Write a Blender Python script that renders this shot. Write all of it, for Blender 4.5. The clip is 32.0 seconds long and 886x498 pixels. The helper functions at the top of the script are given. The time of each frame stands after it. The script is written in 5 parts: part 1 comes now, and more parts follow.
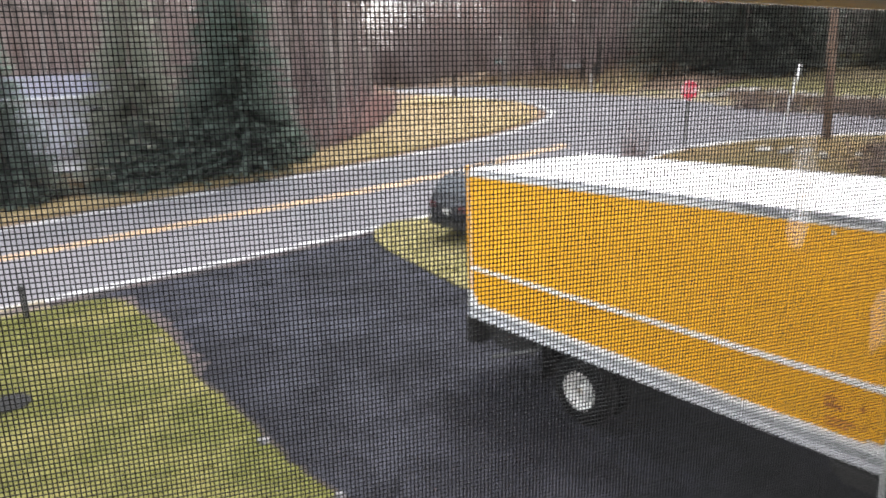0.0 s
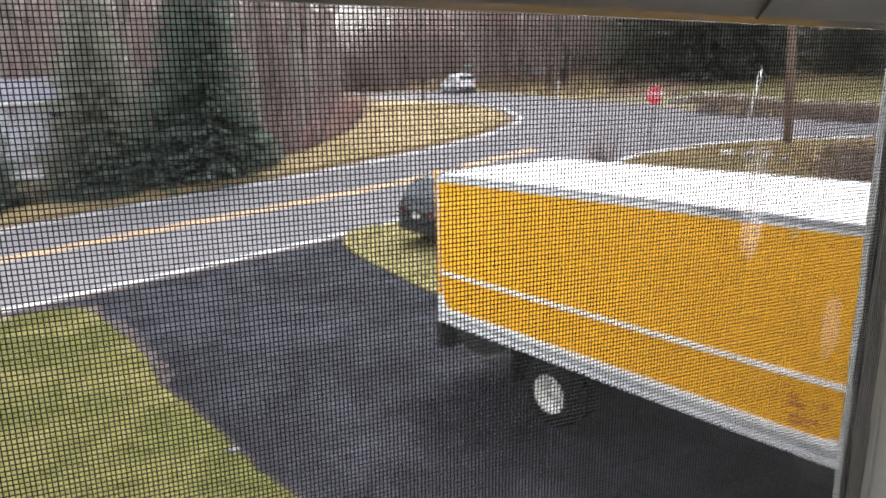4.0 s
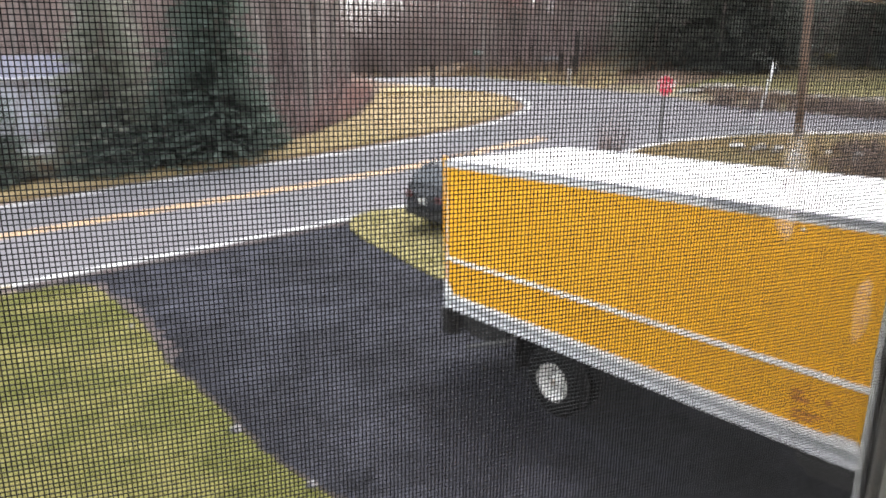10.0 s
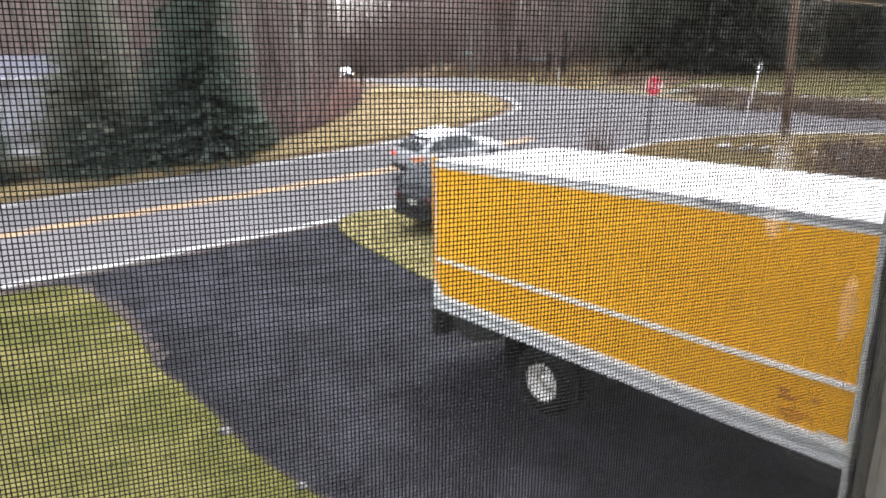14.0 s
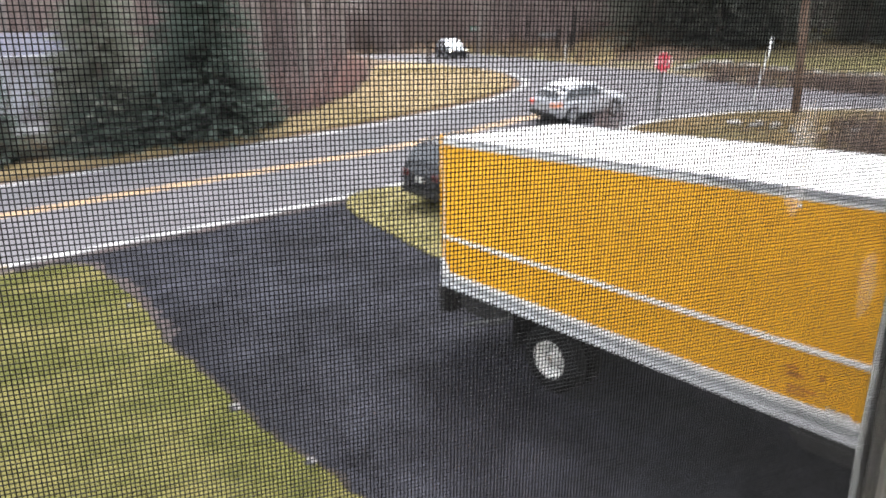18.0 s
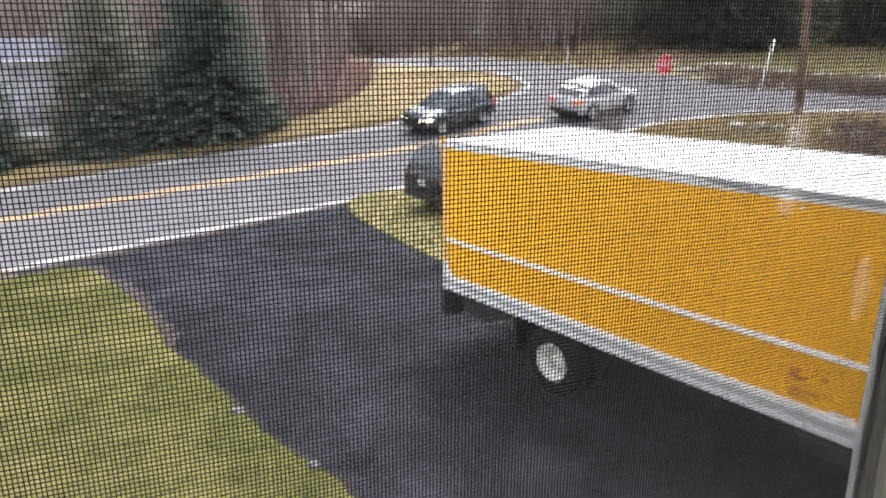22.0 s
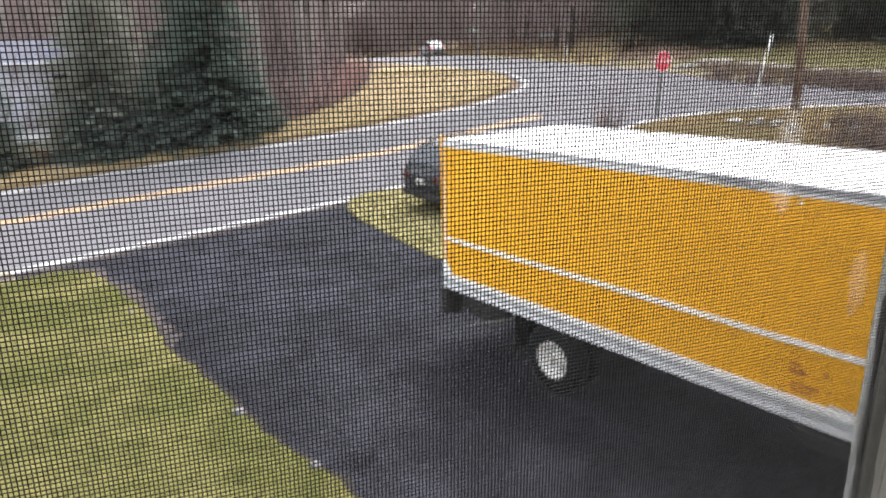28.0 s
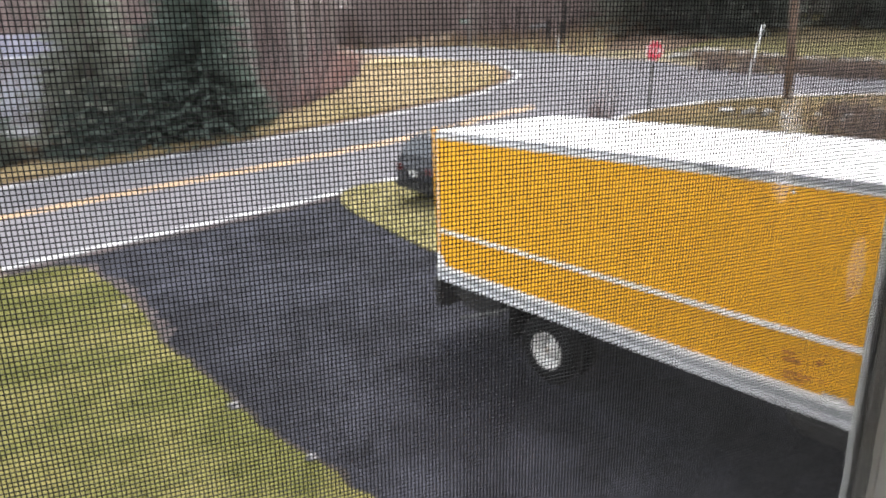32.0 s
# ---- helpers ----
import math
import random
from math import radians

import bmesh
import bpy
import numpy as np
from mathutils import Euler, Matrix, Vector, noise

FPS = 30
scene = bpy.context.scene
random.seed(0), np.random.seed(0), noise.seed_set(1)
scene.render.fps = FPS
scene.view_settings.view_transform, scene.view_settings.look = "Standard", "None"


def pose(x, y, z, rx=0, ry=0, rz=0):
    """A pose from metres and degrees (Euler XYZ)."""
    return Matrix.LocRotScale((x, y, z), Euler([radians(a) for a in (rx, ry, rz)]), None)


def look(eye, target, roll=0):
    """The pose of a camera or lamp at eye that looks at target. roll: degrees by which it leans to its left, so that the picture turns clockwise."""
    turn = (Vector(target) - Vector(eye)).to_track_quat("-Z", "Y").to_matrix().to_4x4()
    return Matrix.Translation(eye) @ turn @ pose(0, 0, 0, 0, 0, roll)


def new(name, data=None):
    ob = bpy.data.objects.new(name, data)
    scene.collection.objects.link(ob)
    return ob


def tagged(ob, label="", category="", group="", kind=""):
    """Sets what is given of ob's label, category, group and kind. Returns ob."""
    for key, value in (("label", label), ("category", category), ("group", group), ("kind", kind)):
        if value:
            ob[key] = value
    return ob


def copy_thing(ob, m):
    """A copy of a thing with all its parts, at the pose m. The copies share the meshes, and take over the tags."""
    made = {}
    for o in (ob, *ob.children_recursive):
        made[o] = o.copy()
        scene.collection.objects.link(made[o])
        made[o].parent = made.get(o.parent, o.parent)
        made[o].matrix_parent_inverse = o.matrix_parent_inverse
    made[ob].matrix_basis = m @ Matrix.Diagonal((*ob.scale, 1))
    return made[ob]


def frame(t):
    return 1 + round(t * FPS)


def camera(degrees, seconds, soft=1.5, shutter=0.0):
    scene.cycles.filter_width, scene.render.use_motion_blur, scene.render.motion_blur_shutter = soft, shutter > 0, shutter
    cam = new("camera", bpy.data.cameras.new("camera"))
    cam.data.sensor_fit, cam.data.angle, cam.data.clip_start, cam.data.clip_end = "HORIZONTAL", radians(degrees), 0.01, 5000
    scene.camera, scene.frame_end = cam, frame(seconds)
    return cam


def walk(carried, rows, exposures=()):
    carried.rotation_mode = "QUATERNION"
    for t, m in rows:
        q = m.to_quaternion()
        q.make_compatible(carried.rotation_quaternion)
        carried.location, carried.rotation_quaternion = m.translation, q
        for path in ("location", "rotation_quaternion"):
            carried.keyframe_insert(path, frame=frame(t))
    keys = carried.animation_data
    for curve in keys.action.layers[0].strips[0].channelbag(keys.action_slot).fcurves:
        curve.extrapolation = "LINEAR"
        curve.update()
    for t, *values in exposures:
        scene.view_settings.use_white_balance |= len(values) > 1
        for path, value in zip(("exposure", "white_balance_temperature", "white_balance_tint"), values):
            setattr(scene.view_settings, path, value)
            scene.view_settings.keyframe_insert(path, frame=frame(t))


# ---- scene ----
cam = camera(63.0, 32.0, 1.6, 0.5)
cam.data.dof.use_dof, cam.data.dof.focus_distance, cam.data.dof.aperture_fstop = True, 0.174, 30.0

# seconds, x, y, z, pitch, roll, yaw of the hand-held camera behind the insect screen
PATH = [
    (0.0, 0.0083, 0.0032, 5.1016, -15.55, 2.08, 1.76), (0.5, 0.0074, 0.0028, 5.103, -15.97, 1.19, 1.12), (1.0, 0.0081, 0.0031, 5.104, -15.17, 1.81, 1.56),
    (1.5, 0.0107, 0.0041, 5.107, -14.54, 1.66, 1.13), (2.0, 0.0131, 0.005, 5.1094, -13.87, 1.97, -0.39), (2.5, 0.0136, 0.0052, 5.107, -14.85, 2.37, -1.36),
    (4.5, 0.0129, 0.005, 5.1035, -15.26, 1.87, -0.56), (5.0, 0.0135, 0.0052, 5.105, -15.18, 1.8, -1.02), (5.5, 0.0152, 0.0058, 5.1058, -15.04, 1.86, -1.46),
    (6.0, 0.0111, 0.0042, 5.1026, -15.56, 1.64, -1.11), (6.5, 0.0066, 0.0025, 5.1, -16.1, 1.43, -0.7), (7.0, 0.0048, 0.0018, 5.1, -15.98, 1.35, -0.5),
    (7.5, 0.0058, 0.0022, 5.1, -16.01, 1.26, -0.44), (8.0, 0.0058, 0.0022, 5.1, -15.75, 1.27, -0.56), (8.5, 0.0033, 0.0012, 5.1, -15.51, 1.02, -0.35),
    (9.0, -0.0009, -0.0004, 5.1, -16.0, 1.0, 0.0), (9.5, -0.0004, -0.0002, 5.1, -16.32, 0.85, 0.16), (10.0, -0.0006, -0.0003, 5.1, -16.33, 0.69, 0.14),
    (10.5, 0.0023, 0.0008, 5.1, -16.34, 0.8, -0.14), (11.0, -0.0001, -0.0001, 5.1, -16.58, 0.89, -0.2), (11.5, -0.0028, -0.0011, 5.1, -16.44, 0.71, -0.2),
    (12.0, -0.0032, -0.0013, 5.1, -16.5, 0.74, -0.16), (12.5, -0.0021, -0.0008, 5.1, -16.38, 0.44, -0.6), (13.0, -0.0008, -0.0002, 5.1, -16.23, 0.86, -0.61),
    (13.5, -0.0002, -0.0, 5.1, -16.27, 0.63, -0.72), (15.5, -0.0013, -0.0004, 5.1, -16.55, 0.88, -0.55), (16.0, -0.002, -0.0008, 5.1, -17.15, 0.91, -0.23),
    (16.5, -0.0033, -0.0013, 5.1, -17.6, 0.96, -0.11), (17.0, -0.0038, -0.0015, 5.1, -17.79, 0.89, -0.03), (17.5, -0.0048, -0.0018, 5.1, -17.84, 0.72, 0.0),
    (18.0, -0.0058, -0.0022, 5.1, -18.05, 0.85, -0.18), (18.5, -0.0056, -0.0022, 5.1, -18.1, 0.78, -0.39), (19.0, -0.003, -0.0011, 5.1, -18.19, 1.02, -0.55),
    (19.5, -0.0032, -0.0012, 5.1, -18.06, 1.17, -0.37), (20.0, -0.0045, -0.0017, 5.1, -17.96, 0.9, -0.47), (20.5, -0.0027, -0.0011, 5.1, -17.52, 1.08, -0.49),
    (21.0, -0.0024, -0.0009, 5.1, -17.39, 1.18, -0.07), (21.5, -0.002, -0.0008, 5.1, -17.55, 1.04, -0.1), (22.0, -0.0011, -0.0004, 5.1, -17.82, 1.05, -0.05),
    (22.5, 0.0017, 0.0007, 5.1, -17.77, 1.31, -0.21), (23.0, 0.0016, 0.0006, 5.1, -17.86, 1.3, -0.28), (23.5, 0.0, 0.0, 5.1, -17.79, 1.12, -0.49),
    (24.0, -0.0018, -0.0007, 5.1, -17.85, 1.25, -0.24), (24.5, -0.0027, -0.0011, 5.1, -18.24, 1.28, 0.02), (25.0, -0.0019, -0.0008, 5.1, -18.07, 1.15, -0.17),
    (25.5, -0.0023, -0.0009, 5.1, -18.12, 1.44, -0.31), (27.5, -0.0001, -0.0, 5.1, -17.88, 1.47, -0.04), (28.0, 0.0008, 0.0003, 5.1, -17.92, 1.57, -0.25),
    (28.5, -0.001, -0.0004, 5.1, -17.88, 1.71, -0.1), (29.0, -0.0032, -0.0012, 5.1, -18.26, 1.56, -0.01), (29.5, -0.0037, -0.0015, 5.1, -18.54, 1.61, -0.22),
    (30.0, -0.0048, -0.0019, 5.1, -18.42, 1.56, -0.13), (30.5, -0.004, -0.0015, 5.1, -18.5, 1.66, -0.17), (31.0, -0.0022, -0.0008, 5.1, -18.57, 1.85, -0.42),
    (31.5, 0.0011, 0.0004, 5.1, -18.95, 1.77, -0.95), (32.0, -0.003, -0.0011, 5.1, -18.57, 1.93, -0.91),
]
walk(cam, [(t, pose(x, y, z, 90 + p, r, w)) for t, x, y, z, p, r, w in PATH], [(0.0, 2.60), (32.0, 2.60)])

# ---- daylight: an even overcast sky ----
world = bpy.data.worlds.new("sky")
scene.world = world
world.use_nodes = True
wt = world.node_tree
sky = wt.nodes.new("ShaderNodeTexSky")
sky.sky_type = "NISHITA"
sky.sun_disc = False
sky.sun_elevation = radians(56)
sky.sun_rotation = radians(11)
grey = wt.nodes.new("ShaderNodeHueSaturation")
grey.inputs["Saturation"].default_value = 0.22
wt.links.new(sky.outputs[0], grey.inputs["Color"])
back = wt.nodes["Background"]
back.inputs["Strength"].default_value = 0.13
wt.links.new(grey.outputs[0], back.inputs["Color"])
sun = new("sun", bpy.data.lights.new("sun", "SUN"))
sun.data.energy = 1.4
sun.data.angle = radians(40)
sun.data.color = (1.0, 0.97, 0.93)
sun.matrix_world = look((0, 0, 0), (-0.10, -0.55, -0.83))


# ---- materials ----
def nodes_of(m):
    m.use_nodes = True
    return m.node_tree, m.node_tree.nodes["Principled BSDF"]


def surface(name, low, high, rough=0.8, scale=6.0, fine=60.0, bump=0.15, metal=0.0, third=None, island=0.0, random_tone=0.0, third_scale=0.3, spec=0.5, leaf=0.0):
    """A surface whose tone wanders at two scales, with fine relief."""
    m = bpy.data.materials.new(name)
    nt, b = nodes_of(m)
    N, L = nt.nodes, nt.links
    geo = N.new("ShaderNodeTexCoord")
    pos = N.new("ShaderNodeNewGeometry") if island else None
    n1 = N.new("ShaderNodeTexNoise")
    n1.inputs["Scale"].default_value, n1.inputs["Detail"].default_value = scale, 6
    n2 = N.new("ShaderNodeTexNoise")
    n2.inputs["Scale"].default_value, n2.inputs["Detail"].default_value = fine, 3
    for n in (n1, n2):
        L.new(geo.outputs["Object"], n.inputs["Vector"])
    add = N.new("ShaderNodeMath")
    add.operation = "ADD"
    L.new(n1.outputs[0], add.inputs[0])
    L.new(n2.outputs[0], add.inputs[1])
    ramp = N.new("ShaderNodeMapRange")
    ramp.inputs["From Min"].default_value, ramp.inputs["From Max"].default_value = 0.7, 1.3
    L.new(add.outputs[0], ramp.inputs["Value"])
    mix = N.new("ShaderNodeMix")
    mix.data_type = "RGBA"
    mix.inputs["A"].default_value, mix.inputs["B"].default_value = (*low, 1), (*high, 1)
    L.new(ramp.outputs[0], mix.inputs["Factor"])
    out = mix.outputs["Result"]
    if third:
        n3 = N.new("ShaderNodeTexNoise")
        n3.inputs["Scale"].default_value, n3.inputs["Detail"].default_value = third_scale, 5
        L.new(geo.outputs["Object"], n3.inputs["Vector"])
        r3 = N.new("ShaderNodeMapRange")
        r3.inputs["From Min"].default_value, r3.inputs["From Max"].default_value = 0.46, 0.64
        L.new(n3.outputs[0], r3.inputs["Value"])
        mx = N.new("ShaderNodeMix")
        mx.data_type = "RGBA"
        L.new(r3.outputs[0], mx.inputs["Factor"])
        L.new(out, mx.inputs["A"])
        mx.inputs["B"].default_value = (*third, 1)
        out = mx.outputs["Result"]
    if island or random_tone:
        if island:
            src, amount = pos.outputs["Random Per Island"], island
        else:
            info = N.new("ShaderNodeObjectInfo")
            src, amount = info.outputs["Random"], random_tone
        hv = N.new("ShaderNodeHueSaturation")
        mr = N.new("ShaderNodeMapRange")
        mr.inputs["To Min"].default_value, mr.inputs["To Max"].default_value = 1 - amount, 1 + amount
        L.new(src, mr.inputs["Value"])
        L.new(mr.outputs[0], hv.inputs["Value"])
        L.new(out, hv.inputs["Color"])
        out = hv.outputs[0]
    L.new(out, b.inputs["Base Color"])
    if leaf:
        thin, both = N.new("ShaderNodeBsdfTranslucent"), N.new("ShaderNodeMixShader")
        both.inputs[0].default_value = leaf
        L.new(out, thin.inputs["Color"])
        L.new(b.outputs[0], both.inputs[1])
        L.new(thin.outputs[0], both.inputs[2])
        L.new(both.outputs[0], N["Material Output"].inputs["Surface"])
    b.inputs["Roughness"].default_value = rough
    b.inputs["Metallic"].default_value = metal
    b.inputs["Specular IOR Level"].default_value = spec
    if bump:
        bp = N.new("ShaderNodeBump")
        bp.inputs["Strength"].default_value = bump
        bp.inputs["Distance"].default_value = 0.02
        L.new(n2.outputs[0], bp.inputs["Height"])
        L.new(bp.outputs[0], b.inputs["Normal"])
    return m


def glowing(name, colour, strength):
    m = bpy.data.materials.new(name)
    nt, b = nodes_of(m)
    b.inputs["Base Color"].default_value = (*colour, 1)
    b.inputs["Emission Color"].default_value = (*colour, 1)
    b.inputs["Emission Strength"].default_value = strength
    b.inputs["Roughness"].default_value = 0.25
    return m


M = {}
M["road"] = surface("road_asphalt", (0.084, 0.080, 0.088), (0.128, 0.122, 0.133), 0.92, 0.5, 90, 0.25, third=(0.088, 0.088, 0.096), third_scale=0.25, spec=0.2)
M["drive"] = surface("driveway_asphalt", (0.002, 0.002, 0.004), (0.033, 0.034, 0.045), 0.9, 1.6, 14, 0.35, third=(0.006, 0.006, 0.009), third_scale=0.35, spec=0.10)
M["white_line"] = surface("road_paint_white", (0.27, 0.27, 0.275), (0.52, 0.52, 0.515), 0.7, 3, 60, 0.1)
M["faint_line"] = surface("worn_road_paint", (0.12, 0.12, 0.125), (0.40, 0.40, 0.40), 0.8, 0.7, 60, 0.1)
M["yellow_line"] = surface("road_paint_yellow", (0.30, 0.175, 0.070), (0.43, 0.26, 0.105), 0.7, 3, 60, 0.1)
M["lawn"] = surface("lawn_turf", (0.051, 0.053, 0.012), (0.086, 0.084, 0.024), 0.95, 2.4, 40, 0.6, third=(0.115, 0.103, 0.036), third_scale=0.6, spec=0.1)
M["blade"] = surface("grass_blades", (0.053, 0.055, 0.013), (0.092, 0.090, 0.026), 0.9, 2.0, 9, 0, third=(0.122, 0.110, 0.039), third_scale=0.6, island=0.3, spec=0.1)
M["dry"] = surface("dry_grass", (0.190, 0.145, 0.080), (0.250, 0.190, 0.110), 0.95, 0.6, 25, 0.3, third=(0.190, 0.148, 0.074), third_scale=0.22, spec=0.1)
M["dry_blade"] = surface("dry_grass_blades", (0.195, 0.148, 0.083), (0.262, 0.198, 0.116), 0.95, 0.6, 9, 0, third=(0.192, 0.150, 0.076), third_scale=0.22, island=0.2, spec=0.1)
M["litter"] = surface("leaf_litter", (0.084, 0.059, 0.042), (0.168, 0.119, 0.084), 0.95, 0.7, 20, 0.6, third=(0.084, 0.063, 0.035), third_scale=0.1, spec=0.1)
M["field"] = surface("field_grass", (0.072, 0.077, 0.022), (0.124, 0.120, 0.043), 0.95, 0.2, 6, 0.4, third=(0.144, 0.115, 0.065), third_scale=0.06, spec=0.1)
M["dirt"] = surface("drive_edge_dirt", (0.030, 0.024, 0.025), (0.075, 0.060, 0.058), 0.95, 1.4, 30, 0.6, third=(0.05, 0.045, 0.045), third_scale=0.8, spec=0.1)
M["tan"] = surface("tan_verge_grass", (0.125, 0.113, 0.045), (0.205, 0.175, 0.085), 0.95, 0.9, 30, 0.6, third=(0.14, 0.125, 0.05), third_scale=0.3, spec=0.1)
M["tan_blade"] = surface("tan_verge_blades", (0.132, 0.119, 0.048), (0.215, 0.183, 0.090), 0.95, 0.9, 9, 0, third=(0.145, 0.13, 0.055), third_scale=0.3, island=0.35, spec=0.1)
M["sapling"] = surface("sapling_stems", (0.175, 0.138, 0.132), (0.325, 0.262, 0.252), 0.95, 0.35, 3, 0, island=0.75, spec=0.1)
M["stone_dark"] = surface("dark_field_stone", (0.07, 0.068, 0.075), (0.17, 0.165, 0.175), 0.9, 9, 60, 0.5)
M["field_dry"] = surface("far_dry_grass", (0.16, 0.125, 0.06), (0.25, 0.20, 0.11), 0.95, 0.5, 8, 0.5, third=(0.15, 0.14, 0.055), third_scale=0.12, spec=0.1)
M["bark"] = surface("bark", (0.13, 0.11, 0.10), (0.28, 0.245, 0.225), 0.95, 2, 30, 0.6, random_tone=0.3, spec=0.1)
M["bark_dark"] = surface("dark_post_wood", (0.03, 0.026, 0.024), (0.07, 0.06, 0.055), 0.95, 3, 30, 0.3, spec=0.1)
M["twig"] = surface("twigs", (0.24, 0.195, 0.18), (0.42, 0.355, 0.335), 0.95, 0.4, 8, 0, random_tone=0.25, spec=0.1)
M["red_twig"] = surface("reddish_twigs", (0.28, 0.165, 0.15), (0.42, 0.28, 0.25), 0.95, 0.4, 8, 0, random_tone=0.25, spec=0.1)
M["spruce"] = surface("spruce_needles", (0.124, 0.161, 0.134), (0.199, 0.240, 0.204), 0.85, 0.9, 6, 0, island=0.12, spec=0.1, leaf=0.6)
M["spruce_old"] = surface("thin_spruce_needles", (0.213, 0.229, 0.189), (0.342, 0.347, 0.290), 0.85, 0.9, 6, 0, island=0.15, spec=0.1, leaf=0.6)
M["pine"] = surface("pine_needles", (0.21, 0.225, 0.195), (0.32, 0.33, 0.295), 0.9, 0.3, 4, 0, island=0.1, spec=0.05, leaf=0.8)
M["shrub"] = surface("shrub_stems", (0.17, 0.12, 0.085), (0.32, 0.24, 0.18), 0.95, 2, 20, 0, island=0.4, spec=0.1)
M["brush"] = surface("brown_brush_stems", (0.15, 0.115, 0.10), (0.32, 0.25, 0.215), 0.95, 2, 20, 0, island=0.7, spec=0.1)
M["soil"] = surface("dark_soil", (0.018, 0.016, 0.015), (0.042, 0.035, 0.031), 0.95, 3, 30, 0.6, spec=0.1)
M["corner"] = surface("worn_corner_grass", (0.090, 0.066, 0.029), (0.155, 0.109, 0.053), 0.95, 0.8, 30, 0.6, third=(0.096, 0.078, 0.036), third_scale=0.2, spec=0.1)
M["roadside"] = surface("brown_roadside", (0.080, 0.064, 0.046), (0.230, 0.190, 0.135), 0.95, 1.6, 20, 0.8, third=(0.155, 0.140, 0.075), third_scale=0.7, spec=0.1)
M["lamp_dark"] = surface("unlit_dark_red_lamp", (0.05, 0.008, 0.008), (0.07, 0.012, 0.012), 0.2, 4, 30, 0.0)
M["stone"] = surface("field_stone", (0.160, 0.148, 0.136), (0.320, 0.304, 0.280), 0.9, 3, 30, 0.5, random_tone=0.3)
M["stone_pale"] = surface("pale_field_stone", (0.22, 0.21, 0.195), (0.38, 0.365, 0.34), 0.9, 4, 40, 0.4)
M["yellow"] = surface("truck_yellow_paint", (0.84, 0.40, 0.006), (0.90, 0.44, 0.010), 0.42, 0.7, 14, 0.03)
M["roof_white"] = surface("truck_roof_white", (0.560, 0.550, 0.540), (0.660, 0.650, 0.640), 0.6, 0.8, 12, 0.04)
M["rail"] = surface("aluminium_rail", (0.34, 0.35, 0.37), (0.46, 0.47, 0.49), 0.45, 2, 40, 0.1, metal=0.35)
M["rail_white"] = surface("rub_rail", (0.80, 0.80, 0.81), (0.92, 0.92, 0.93), 0.4, 2, 40, 0.05)
M["rail_light"] = surface("pale_top_rail", (0.66, 0.67, 0.70), (0.80, 0.81, 0.84), 0.45, 2, 40, 0.1)
M["seam"] = surface("dark_rail_seam", (0.22, 0.23, 0.25), (0.34, 0.35, 0.38), 0.6, 6, 40, 0.1)
M["hub_brown"] = surface("rusty_hub", (0.22, 0.18, 0.14), (0.40, 0.34, 0.28), 0.7, 20, 80, 0.2)
M["rail_mid"] = surface("lower_rail_aluminium", (0.40, 0.41, 0.43), (0.51, 0.52, 0.54), 0.5, 2, 40, 0.1)
M["steel_dark"] = surface("dark_chassis_steel", (0.010, 0.010, 0.010), (0.03, 0.028, 0.026), 0.6, 3, 40, 0.2)
M["rubber"] = surface("tyre_rubber", (0.004, 0.004, 0.004), (0.010, 0.010, 0.010), 0.9, 6, 60, 0.3, spec=0.2)
M["rim_white"] = surface("white_steel_rim", (0.62, 0.61, 0.58), (0.8, 0.8, 0.77), 0.5, 5, 40, 0.1)
M["rim"] = surface("alloy_rim", (0.36, 0.37, 0.38), (0.5, 0.5, 0.52), 0.35, 8, 60, 0.02, metal=0.7)
M["silver"] = surface("silver_paint", (0.46, 0.47, 0.50), (0.54, 0.55, 0.58), 0.35, 1, 10, 0.0, metal=0.3)
M["pale_paint"] = surface("white_paint", (0.72, 0.72, 0.73), (0.8, 0.8, 0.81), 0.3, 1, 10, 0.0)
M["black_paint"] = surface("black_paint", (0.012, 0.013, 0.016), (0.02, 0.021, 0.025), 0.22, 1, 10, 0.0)
M["navy_paint"] = surface("dark_paint", (0.102, 0.114, 0.132), (0.138, 0.150, 0.168), 0.14, 1, 10, 0.0, metal=0.85)
M["trim_black"] = surface("black_plastic", (0.012, 0.012, 0.013), (0.025, 0.025, 0.026), 0.6, 5, 40, 0.05)
M["car_glass"] = surface("tinted_glass", (0.015, 0.018, 0.022), (0.03, 0.034, 0.04), 0.05, 1, 10, 0.0, spec=0.8)
M["windscreen"] = surface("sky_lit_windscreen", (0.180, 0.205, 0.225), (0.210, 0.235, 0.255), 0.06, 1, 10, 0.0, metal=0.75)
M["lamp_clear"] = surface("clear_lamp", (0.6, 0.6, 0.62), (0.75, 0.75, 0.77), 0.15, 4, 30, 0.0)
M["lamp_red"] = surface("red_lamp", (0.45, 0.02, 0.02), (0.55, 0.04, 0.03), 0.2, 4, 30, 0.0)
M["lamp_lit"] = glowing("lit_headlamp", (1.0, 0.87, 0.62), 1.6)
M["lamp_brake"] = glowing("lit_brake_lamp", (0.9, 0.10, 0.07), 0.14)
M["lamp_amber"] = glowing("lit_amber_lamp", (0.75, 0.24, 0.08), 0.08)
M["plate"] = surface("number_plate", (0.5, 0.5, 0.48), (0.62, 0.62, 0.6), 0.5, 9, 60, 0.0)
M["decal"] = surface("decal_brown", (0.42, 0.15, 0.02), (0.52, 0.2, 0.03), 0.5, 9, 60, 0.0)
M["decal_white"] = surface("decal_white", (0.66, 0.62, 0.58), (0.78, 0.74, 0.7), 0.5, 9, 60, 0.0)
